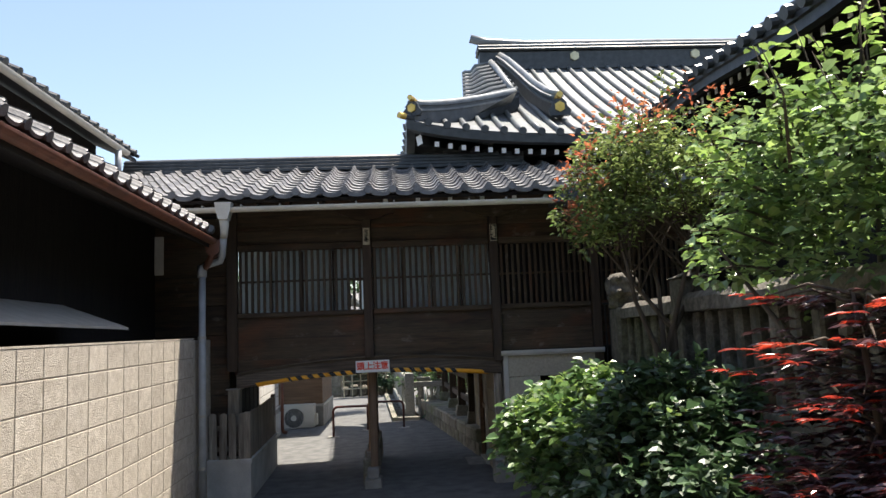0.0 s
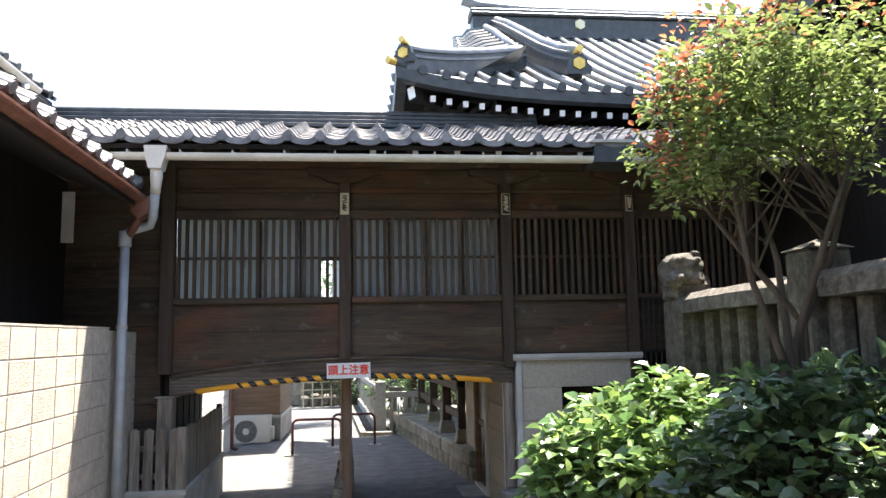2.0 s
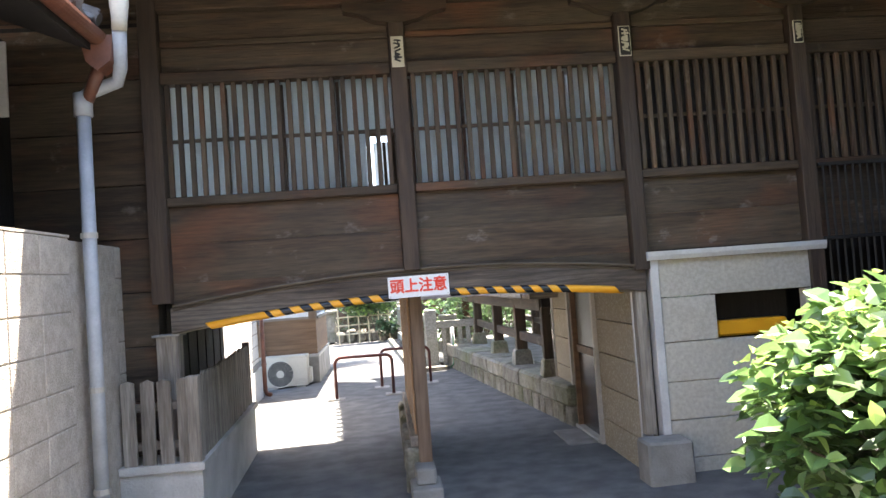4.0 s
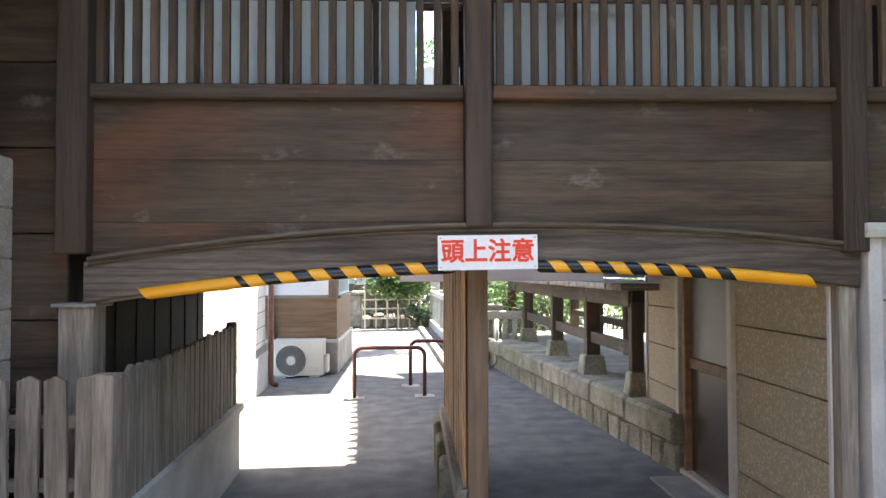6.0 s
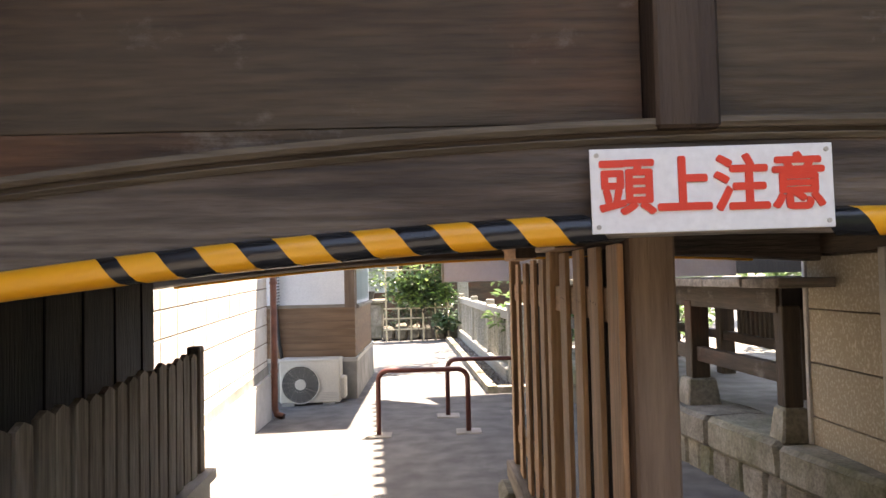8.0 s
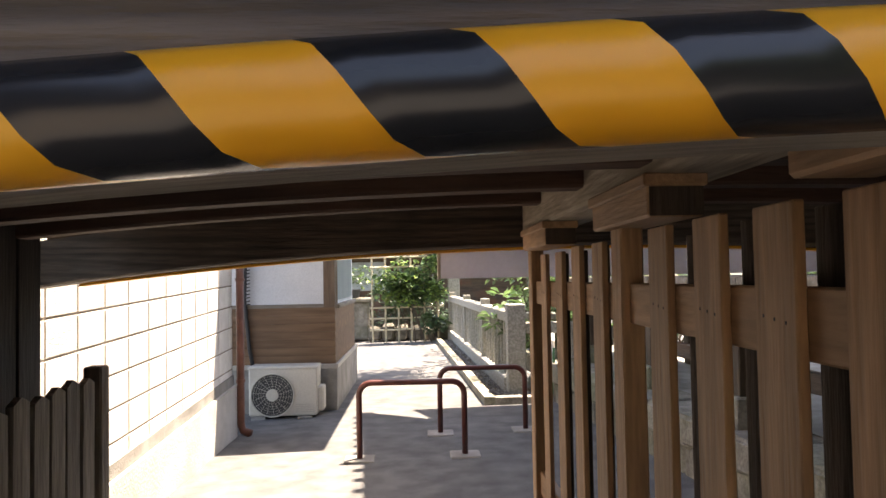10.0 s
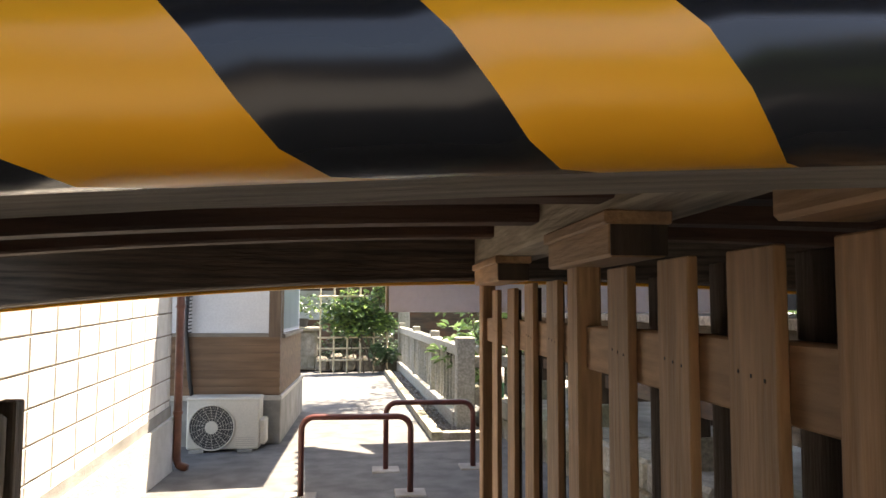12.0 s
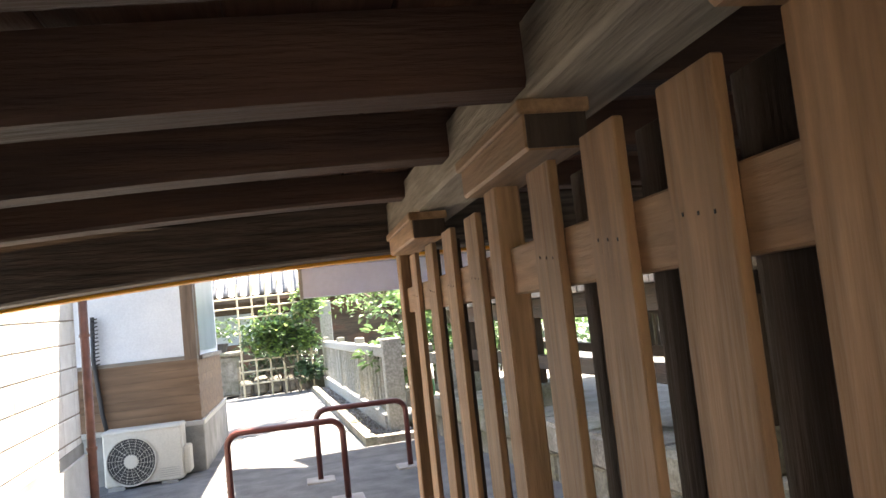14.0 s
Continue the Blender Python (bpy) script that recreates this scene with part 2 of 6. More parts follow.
PALEPANEL = shader("pale_speckled_panel", (0.46, 0.42, 0.345), (0.55, 0.51, 0.43), 0.8, 34, bump=0.3, fine=60, spread=(0.40, 0.66), random=0.05)


def leafy(name, a, b, tr=0.35, rough=0.33):
    return shader(name, a, b, rough, 3, bump=0.0, island=True, vary=0.5, translucent=tr, spec=0.9)


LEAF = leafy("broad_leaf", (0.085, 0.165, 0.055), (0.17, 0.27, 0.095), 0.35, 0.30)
# Broad leaf in shade: the shade is put into a deeper green.
LEAF_SHADE = leafy("shaded_green_leaf", (0.04, 0.085, 0.036), (0.085, 0.15, 0.06), 0.25, 0.42)
LEAF_DARK = leafy("dark_leaf", (0.022, 0.05, 0.02), (0.05, 0.095, 0.035), 0.25)
# Lime leaf; in some crowns it puts sunlight into the leaf colour.
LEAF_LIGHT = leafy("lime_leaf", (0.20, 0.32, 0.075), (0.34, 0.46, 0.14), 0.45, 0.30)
LEAF_TREE = leafy("mulberry_leaf", (0.13, 0.21, 0.08), (0.25, 0.35, 0.145), 0.5, 0.2)
LEAF_SMALL = leafy("photinia_leaf", (0.13, 0.185, 0.06), (0.25, 0.30, 0.10), 0.45, 0.2)
LEAF_RED = leafy("red_young_leaf", (0.40, 0.10, 0.055), (0.60, 0.25, 0.11), 0.45)
# One maple leaf in two colours: lit red outside, shaded purple inside.
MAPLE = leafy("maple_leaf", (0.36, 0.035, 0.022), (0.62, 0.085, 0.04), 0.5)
MAPLE_SHADED = leafy("shaded_maple_leaf", (0.045, 0.016, 0.020), (0.10, 0.030, 0.030), 0.12, 0.3)
HEDGE = leafy("hedge_leaf", (0.05, 0.105, 0.035), (0.11, 0.185, 0.06))


# ---- building blocks ----
def thing(name, label, category, at=(0, 0, 0), group="", kind=""):
    ob = new(name)
    ob.location = at
    ob["base"] = list(at)
    ob.empty_display_size = 0.1
    return tagged(ob, label, category, group, kind)


def origin(ob):
    p = Vector((0, 0, 0))
    while ob:
        p += ob.location
        ob = ob.parent
    return p


def finish(bm, name, material, smooth=False):
    bmesh.ops.recalc_face_normals(bm, faces=bm.faces)
    me = bpy.data.meshes.new(name)
    bm.to_mesh(me)
    bm.free()
    me.materials.append(material)
    if smooth:
        for f in me.polygons:
            f.use_smooth = True
    return me


def part(name, bm, material, parent=None, label="", smooth=False):
    """Links a bmesh, drawn in the world's metres, as one mesh object under its thing or part."""
    if parent:
        bm.transform(Matrix.Translation(-origin(parent)))
    ob = new(name, finish(bm, name, material, smooth))
    ob.parent = parent
    return tagged(ob, label)


def solid(name, bm, material, label, category, kind="", group="", smooth=False):
    """A thing that is one mesh."""
    return tagged(new(name, finish(bm, name, material, smooth)), label, category, group, kind)


def box(x0, x1, y0, y1, z0, z1, bevel=0.004, bm=None):
    own = bm or bmesh.new()
    b = bmesh.new()
    bmesh.ops.create_cube(b, size=1)
    bmesh.ops.transform(b, matrix=Matrix.LocRotScale(((x0 + x1) / 2, (y0 + y1) / 2, (z0 + z1) / 2), None, (x1 - x0, y1 - y0, z1 - z0)), verts=b.verts)
    if bevel:
        bmesh.ops.bevel(b, geom=b.edges[:], offset=min(bevel, 0.45 * min(abs(x1 - x0), abs(y1 - y0), abs(z1 - z0))), segments=1, affect="EDGES")
    if not bm:
        own.free()
        return b
    merge(own, b)
    return own


def merge(a, b):
    me = bpy.data.meshes.new("tmp")
    b.to_mesh(me)
    b.free()
    a.from_mesh(me)
    bpy.data.meshes.remove(me)
    return a


def turned(bm, m):
    bm.transform(m)
    return bm


def sheet(rows):
    """A surface through rows of points."""
    bm = bmesh.new()
    v = [[bm.verts.new(p) for p in row] for row in rows]
    for r, s in zip(v, v[1:]):
        for a, b, c, d in zip(r, r[1:], s[1:], s):
            bm.faces.new((a, b, c, d))
    return bm


def prism(outline, axis, a, b):
    """Extrudes an outline of 2D points along x, y or z from a to b."""
    put = {"x": lambda p, t: (t, p[0], p[1]), "y": lambda p, t: (p[0], t, p[1]), "z": lambda p, t: (p[0], p[1], t)}[axis]
    bm = bmesh.new()
    lo, hi = [bm.verts.new(put(p, a)) for p in outline], [bm.verts.new(put(p, b)) for p in outline]
    bm.faces.new(lo)
    bm.faces.new(hi[::-1])
    for i in range(len(outline)):
        j = (i + 1) % len(outline)
        bm.faces.new((lo[i], lo[j], hi[j], hi[i]))
    return bm


def tube(points, radius, seg=10, bm=None):
    """A round bar along points; radius may be a list, one for each point."""
    bm = bm or bmesh.new()
    pts = [Vector(p) for p in points]
    rad = radius if isinstance(radius, (list, tuple)) else [radius] * len(pts)
    rings, ref = [], None
    for i, p in enumerate(pts):
        d = (pts[min(i + 1, len(pts) - 1)] - pts[max(i - 1, 0)]).normalized()
        if ref is None:
            ref = d.orthogonal().normalized()
        u = (ref - d * ref.dot(d)).normalized()
        ref, w = u, d.cross(u)
        rings.append([bm.verts.new(p + rad[i] * (math.cos(k * math.tau / seg) * u + math.sin(k * math.tau / seg) * w)) for k in range(seg)])
    for r, s in zip(rings, rings[1:]):
        for k in range(seg):
            bm.faces.new((r[k], r[(k + 1) % seg], s[(k + 1) % seg], s[k]))
    bm.faces.new(rings[0][::-1])
    bm.faces.new(rings[-1])
    return bm


def pieces(name, bm, material, parent, places):
    """One mesh shared by alike pieces, each an object of its own under parent, at poses given in the world."""
    me = finish(bm, name, material)
    base = origin(parent)
    for m in places:
        ob = new(name, me)
        ob.parent = parent
        ob.matrix_basis = Matrix.Translation(-base) @ m


def skin(bm, amount, seed=0, size=3.0):
    """Pushes the points of a mesh about a little, as on hewn stone."""
    for v in bm.verts:
        v.co += amount * noise.noise_vector(v.co * size + Vector((seed, 0, 0)))
    return bm


def leaf_shape(length, width, fold=0.25):
    bm = bmesh.new()
    pts = [(0, 0, 0), (0.48 * width, 0.32 * length, fold * width), (0.42 * width, 0.66 * length, fold * width * 0.6), (0, length, -0.08 * length),
           (-0.42 * width, 0.66 * length, fold * width * 0.6), (-0.48 * width, 0.32 * length, fold * width)]
    v = [bm.verts.new(p) for p in pts]
    mid = bm.verts.new((0, 0.5 * length, 0))
    for i in range(6):
        bm.faces.new((v[i], v[(i + 1) % 6], mid))
    return [tuple(x.co) for x in bm.verts], [[x.index for x in f.verts] for f in index(bm).faces]


def index(bm):
    bm.verts.index_update()
    return bm


def foliage(name, spots, length, width, material, parent, rng, label="", droop=0.5, kind=""):
    """Many leaves at spots (place, outward way), as one mesh."""
    lv, lf = leaf_shape(length, width)
    lv = np.array(lv)
    verts, faces = [], []
    base = origin(parent) if parent else Vector((0, 0, 0))
    for place, out in spots:
        s = rng.uniform(0.6, 1.25)
        d = Vector((out[0] + rng.uniform(-0.7, 0.7), out[1] + rng.uniform(-0.7, 0.7), out[2] * 0.4 - droop * rng.uniform(0.1, 1.0) + 0.25)).normalized()
        up = Vector((rng.uniform(-0.7, 0.7), rng.uniform(-0.7, 0.7), 1)).normalized()
        x = d.cross(up).normalized()
        z = x.cross(d)
        rot = np.array([[x[i], d[i], z[i]] for i in range(3)])
        n = len(verts) * len(lv)
        verts.append((lv * s) @ rot.T + np.array(Vector(place) - base))
        faces += [[i + n for i in f] for f in lf]
    me = bpy.data.meshes.new(name)
    me.from_pydata(np.concatenate(verts).tolist(), [], faces)
    me.materials.append(material)
    ob = new(name, me)
    ob.parent = parent
    return tagged(ob, label, kind=kind)


# ---- ground ----
def gz(x):
    """The path falls gently to one side for drainage."""
    return 0.021 * max(-2.4, min(2.4, x))


XS = [-600, -60, -12, -4, -2.4, -1.2, 0, 1.2, 2.4, 4, 12, 60, 600]
ground = solid("ground", sheet([[(x, y, gz(x)) for x in XS] for y in (-600, -60, -12, -2, 2, 5, 8, 11, 14, 17, 22, 30, 60, 600)]), GROUND,
               "worn grey concrete path and yard", "ground", "structure")

# ---- covered corridor on its low bridge ----
corridor = thing("covered_corridor", "dark weathered timber corridor bridging the path, latticed windows, grey tiled roof", "corridor building", (0, 8.6, 0))


def arch(x, top=1.38, bow=0.045):
    return top - bow * (x - 0.15) ** 2


def arched(x0, x1, y0, y1, height, top=1.38, n=24, bow=0.045):
    bm = bmesh.new()
    rings = []
    for i in range(n + 1):
        x = x0 + (x1 - x0) * i / n
        z = arch(x, top, bow)
        rings.append([bm.verts.new(p) for p in ((x, y0, z + 0.008), (x, y0 + 0.008, z), (x, y1, z), (x, y1, z + height), (x, y0, z + height))])
    for r, s in zip(rings, rings[1:]):
        for k in range(5):
            bm.faces.new((r[k], r[(k + 1) % 5], s[(k + 1) % 5], s[k]))
    bm.faces.new(rings[0])
    bm.faces.new(rings[-1][::-1])
    return bm


front_beam = part("arched_beam", arched(-1.63, 1.57, 8.6, 8.755, 0.17), BEAMW, corridor, "curved weathered beam with a lip along its top")
for rise, out, tall in ((0.168, 8.578, 0.018), (0.148, 8.588, 0.010)):
    part("lip", turned(arched(-1.61, 1.56, out, 8.62, tall, 1.38), Matrix.Translation((0, 0, rise))), MOULDW, front_beam, "pale worn moulding")
part("arched_beam", arched(-1.95, 1.52, 11.16, 11.32, 0.17, 1.41, 24, 0.03), BEAMW, corridor)
part("underside", skin(arched(-1.6, 1.55, 8.648, 8.752, 0.008, 1.373), 0.002, 2, 30), GREYW["x"], front_beam, "pale rough-sawn underside")
POSTX = (-1.675, -0.03, 1.545, 2.80, 4.05)
for x in POSTX:
    w = 0.062 if x < -1.6 else 0.055
    part("post", box(x - w, x + w, 8.57, 8.69, (1.44 if x < 2 else 0.9) if x != -0.03 else 1.545, 3.46, 0.006), DPOST, corridor)
    part("post", box(x - 0.055, x + 0.055, 11.17, 11.29, 1.56, 3.46, 0.006), DARK["z"], corridor)
part("post", box(-1.74, -1.60, 8.62, 8.76, 0.0, 1.235, 0.006), GREYW["z"], corridor, "lower corner post")
part("beam_seat", box(-1.76, -1.58, 8.60, 8.78, 1.225, 1.24, 0.002), CONC, corridor)

rng = random.Random(4)
for n, (a, b) in enumerate(zip(POSTX, POSTX[1:])):
    x0, x1 = a + 0.058, b - 0.058
    low = 1.40 if n < 2 else 1.57
    # boards under the windows
    for z0, z1 in ((low, 1.5685), (1.5695, 1.8285), (1.8295, 2.077)):
        if z1 - z0 > 0.05:
            part("board", box(x0, x1, 8.645 + rng.uniform(0, 0.004), 8.67, z0, z1, 0.0015), DARK["x"], corridor)
    part("window_sill", box(x0, x1, 8.60, 8.70, 2.078, 2.138, 0.006), DARK["x"], corridor)
    part("lintel", box(x0, x1, 8.60, 8.70, 2.895, 2.975, 0.006), DARK["x"], corridor)
    part("board", box(x0, x1, 8.645, 8.67, 2.977, 3.15, 0.003), DARK["x"], corridor)
    part("frieze_rail", box(x0, x1, 8.625, 8.68, 3.152, 3.19, 0.004), DARK["x"], corridor)
    part("board", box(x0, x1, 8.645, 8.67, 3.192, 3.38, 0.003), DARK["x"], corridor)
    lattice = part("window_lattice", box(x0, x1, 8.655, 8.668, 2.505, 2.53, 0.002), DARK["x"], corridor, "window with close upright wooden bars")
    count = round((x1 - x0) / 0.072)
    step = (x1 - x0) / count
    bar = box(-0.016, 0.016, 8.615, 8.648, 2.14, 2.893, 0.003)
    pieces("lattice_bar", bar, DARK["z"], lattice, [Matrix.Translation((x0 + step * (i + 0.5), 0, 0)) for i in range(count)])
    if n < 2:
        panes = 4
        for i in range(panes):
            p0, p1, z0 = x0 + (x1 - x0) * i / panes, x0 + (x1 - x0) * (i + 1) / panes, 2.14
            if n == 0 and i == panes - 1:
                part("sash", box(p1 - 0.20, p1, 8.735, 8.77, 2.50, 2.525, 0.003), DARK["x"], corridor)
                part("pane", box(p1 - 0.20, p1 + 0.004, 8.752, 8.757, 2.52, 3.05, 0.0), FROST, corridor, "frosted upper pane")
                p1 -= 0.204
            pane = part("pane", box(p0 - 0.004, p1 + 0.004, 8.752, 8.757, z0, 3.05, 0.0), FROST, corridor, "frosted window pane")
            part("sash", box(p0, p0 + 0.022, 8.735, 8.77, 2.14, 2.89, 0.003), DARK["z"], pane)
    else:
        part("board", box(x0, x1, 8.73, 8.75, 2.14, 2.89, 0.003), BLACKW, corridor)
part("top_plate", box(-3.2, 4.3, 8.575, 8.72, 3.382, 3.50, 0.006), DARK["x"], corridor)
part("top_plate", box(-3.2, 4.3, 11.16, 11.31, 3.382, 3.50, 0.006), DARK["x"], corridor)

# Added black sheets that stop light showing through the board gaps.
part("backing", box(-1.7, 4.1, 8.685, 8.70, 1.50, 2.08, 0.0), BLACKW, corridor)
part("backing", box(-1.7, 4.1, 8.685, 8.70, 2.98, 3.40, 0.0), BLACKW, corridor)
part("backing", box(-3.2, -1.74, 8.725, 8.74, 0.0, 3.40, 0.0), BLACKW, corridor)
# boat-shaped brackets over the posts
for x in POSTX[1:4]:
    o = [(-0.36, 3.375), (-0.35, 3.32), (-0.25, 3.30), (-0.16, 3.255), (-0.06, 3.235), (0.06, 3.235), (0.16, 3.255), (0.25, 3.30), (0.35, 3.32), (0.36, 3.375)]
    part("bracket", prism([(x + p, z) for p, z in o], "y", 8.555, 8.66), DARK["x"], corridor)

# boarded stretch beside the corner post
for i in range(8):
    z = 0.45 + 0.36 * i
    part("board", box(-3.2, -1.738, 8.70, 8.72, z, z + 0.354, 0.003), DARK["x"], corridor)
# Added ceiling that keeps sky from showing above the panes.
part("inner_ceiling", box(-3.2, 4.2, 8.72, 11.2, 3.36, 3.38, 0.0), DARK["x"], corridor)
# floor, far side, inside
for i in range(15):
    part("floor_board", box(-1.9 + 0.232 * i, -1.670 + 0.232 * i, 8.80, 11.16, 1.598, 1.62, 0.004), FLOORW, corridor)
# Added backing and filler that close light leaks round the floor.
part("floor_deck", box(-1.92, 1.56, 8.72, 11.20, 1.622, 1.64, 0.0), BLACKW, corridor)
part("end_board", box(-1.95, 1.52, 11.33, 11.35, 1.435, 1.66, 0.0), DARK["x"], corridor)
for y, low in ((9.09, 1.465), (9.53, 1.478), (10.07, 1.50), (10.71, 1.525)):
    for x0, x1 in ((-1.75, -0.07), (0.05, 1.5)):
        part("joist", arched(x0, x1, y, y + 0.085, 0.12, low, 12, 0.024), JOISTW, corridor)
part("bearer", skin(box(-0.10, 0.045, 8.80, 11.16, 1.455, 1.575, 0.008), 0.003), BEARW, corridor, "pale weathered bearer under the floor")
for x0, x1 in zip(POSTX[:-1], POSTX[1:]):
    part("board", box(x0 + 0.056, x1 - 0.056, 11.21, 11.24, 1.56, 2.10, 0.003), DARK["x"], corridor)
    part("board", box(x0 + 0.056, -0.44 if x0 < -1 else x1 - 0.056, 11.21, 11.24, 2.92, 3.38, 0.003), DARK["x"], corridor)
    for p, q in (((x0 + 0.056, -0.44), (-0.24, x1 - 0.056)) if x0 < -1 else ((x0 + 0.056, x1 - 0.056),)):
        part("far_pane", box(p, q, 11.245, 11.25, 2.12, 2.92, 0.0), MILKGLASS, corridor, "milky window pane")
    lat = part("window_lattice", box(x0 + 0.056, x1 - 0.056, 11.20, 11.25, 2.08, 2.12, 0.002), DARK["x"], corridor)
    pieces("lattice_bar", box(-0.016, 0.016, 11.21, 11.24, 2.12, 2.92, 0.0), DARK["z"], lat, [Matrix.Translation((x0 + 0.1 + (x1 - x0 - 0.2) * i / 5, 0, 0)) for i in range(6)])

# roof: rafters, boards, tiles
EAVE_Y, EAVE_Z, RIDGE_Y, RIDGE_Z = 7.64, 3.37, 9.95, 4.14
SLOPE = math.atan2(RIDGE_Z - EAVE_Z, RIDGE_Y - EAVE_Y)


def on_slope(y):
    return EAVE_Z + (y - EAVE_Y) * math.tan(SLOPE)


roof = part("roof", prism([(EAVE_Y, EAVE_Z - 0.05), (RIDGE_Y, RIDGE_Z - 0.05), (11.62, EAVE_Z + 0.15), (11.62, EAVE_Z + 0.2), (RIDGE_Y, RIDGE_Z), (EAVE_Y, EAVE_Z - 0.01)], "x", -3.4, 4.3), BLACKW, corridor, "roof of wavy grey clay tiles")
raft = box(-0.028, 0.028, 0.0, 1.06, -0.075, -0.002, 0.003)
pieces("rafter", raft, DARK["y"], roof, [pose(-3.1 + 0.37 * i, 7.78, on_slope(7.78) - 0.052, math.degrees(SLOPE)) for i in range(20)])
tip = box(-0.026, 0.026, -0.006, 0.0, -0.072, -0.006, 0.002)
pieces("rafter_end", tip, WHITE, roof, [pose(-3.1 + 0.37 * i, 7.777, on_slope(7.78) - 0.052, math.degrees(SLOPE)) for i in range(9, 20)])
TW, TL = 0.268, 0.235


def s_tile(width, length, thick=0.022, n=16):
    """A pantile: a broad hollow and a narrow roll, its lower end thick."""
    def h(u):
        d = min(abs(u), abs(u - 1))
        return 0.068 * math.exp(-((d / 0.15) ** 2)) + 0.016 * abs(2 * u - 1.1)
    bm = bmesh.new()
    rows = []
    for y, drop in ((0.0, 0.004), (0.012, 0.0), (length * 1.12, 0.0)):
        rows.append([bm.verts.new(((i / n - 0.5) * width * 1.02, y, h(i / n) - drop)) for i in range(n + 1)])
    under = [bm.verts.new((v.co.x, 0.002, v.co.z - thick)) for v in rows[0]]
    for i in range(n):
        bm.faces.new((rows[0][i], rows[0][i + 1], rows[1][i + 1], rows[1][i]))
        bm.faces.new((rows[1][i], rows[1][i + 1], rows[2][i + 1], rows[2][i]))
        bm.faces.new((under[i], under[i + 1], rows[0][i + 1], rows[0][i]))
    return bm


spots = []
rng = random.Random(9)
ROWS_UP = 11
for r in range(ROWS_UP):
    for c in range(27):
        x = -3.3 + TW * c
        y = EAVE_Y - 0.05 + r * TL * math.cos(SLOPE)
        if x < 3.9 and not (r > 6 and x > 2.9):
            spots.append(pose(x + rng.uniform(-0.004, 0.004), y, on_slope(y) + 0.040 + rng.uniform(-0.003, 0.003), math.degrees(SLOPE) - 6.0, rng.uniform(-0.8, 0.8), rng.uniform(-0.5, 0.5)))
pieces("tile", s_tile(TW, TL), TILE, roof, spots)
def apron(n=16):
    """The hanging front of an eave tile, with its round boss under the roll."""
    top, low = [], []
    for i in range(n + 1):
        u = i / n
        d = min(abs(u), abs(u - 1))
        z = 0.068 * math.exp(-((d / 0.15) ** 2)) + 0.016 * abs(2 * u - 1.1)
        top.append((u - 0.5, z))
        low.append((u - 0.5, 0.4 * z - 0.035 - 0.012 * math.sin(math.pi * u)))
    return prism([(x * TW, z) for x, z in top] + [(x * TW, z) for x, z in low[::-1]], "y", -0.012, 0.010)


pieces("eave_tile", apron(), TILE, roof, [Matrix.Translation((-3.3 + TW * c, EAVE_Y - 0.055, EAVE_Z + 0.022)) for c in range(27)])
pieces("eave_boss", tube([(0, -0.02, 0), (0, 0.03, 0)], 0.042, 14), TILE, roof, [Matrix.Translation((-3.3 + TW * (c + 0.5), EAVE_Y - 0.06, EAVE_Z + 0.048)) for c in range(26)])
part("far_slope", sheet([[(x / 10, RIDGE_Y + 0.05, RIDGE_Z + 0.04 + 0.03 * math.cos(x / 2.68 * math.tau)) for x in range(-33, 43)], [(x / 10, 11.62, EAVE_Z + 0.24 + 0.03 * math.cos(x / 2.68 * math.tau)) for x in range(-33, 43)]]), TILE, roof)
for i in range(4):
    part("ridge_course", box(-3.42, 2.2, RIDGE_Y - 0.14 + 0.014 * i, RIDGE_Y + 0.14 - 0.014 * i, RIDGE_Z + 0.02 + 0.05 * i, RIDGE_Z + 0.066 + 0.05 * i, 0.006), RIDGE, roof)
part("ridge_roll", tube([(-3.42, RIDGE_Y, RIDGE_Z + 0.205), (2.2, RIDGE_Y, RIDGE_Z + 0.205)], 0.05, 14), TILE, roof, "rounded ridge capping", True)
hood = thing("gutter_box", "dark sheet-metal rain box over the gutter", "rain box", (2.3, 7.64, 3.2))
part("body", prism([(2.13, 3.22), (2.50, 3.22), (2.47, 3.39), (2.16, 3.39)], "y", 7.58, 7.94), RIDGE, hood)
part("cover", prism([(2.10, 3.39), (2.52, 3.39), (2.48, 3.415), (2.14, 3.415)], "y", 7.55, 7.97), STEEL, hood)

# gutter and downpipe
GY, GZ = 7.615, 3.265
gutter = thing("eave_gutter", "cream half-round plastic gutter along the tiled eave", "gutter", (0, GY, 3.2))


def channel(r, z, lift_z):
    return [(GY - r * math.cos(a), z + lift_z - r * math.sin(a)) for a in [math.pi * i / 10 for i in range(11)]]


half = channel(0.052, GZ, 0.0)
for x0, x1, mat in ((-2.4, 2.14, PVC), (2.49, 4.2, STEEL)):
    part("trough", prism(half + [(y * 0.92 + GY * 0.08, z * 0.92 + GZ * 0.08 + 0.003) for y, z in half[::-1]], "x", x0, x1), mat, gutter)
for x in (-2.0, -0.72, 0.13, 0.98, 1.83):
    part("joint", prism(channel(0.057, GZ, 0.003), "x", x - 0.022, x + 0.022), PVC, gutter)
for i in range(15):
    part("hanger", box(-2.2 + 0.42 * i, -2.185 + 0.42 * i, GY - 0.055, GY + 0.07, GZ - 0.003, GZ + 0.027, 0.002), STEEL, gutter)
spout = thing("downpipe", "grey plastic downpipe with a cream hopper, cranked back to the wall", "downpipe", (-1.86, 7.87, 0))
part("hopper", prism([(-1.635, 3.32), (-1.455, 3.32), (-1.465, 3.24), (-1.495, 3.13), (-1.595, 3.13), (-1.625, 3.24)], "y", 7.54, 7.69), PVC, spout, "cream hopper")
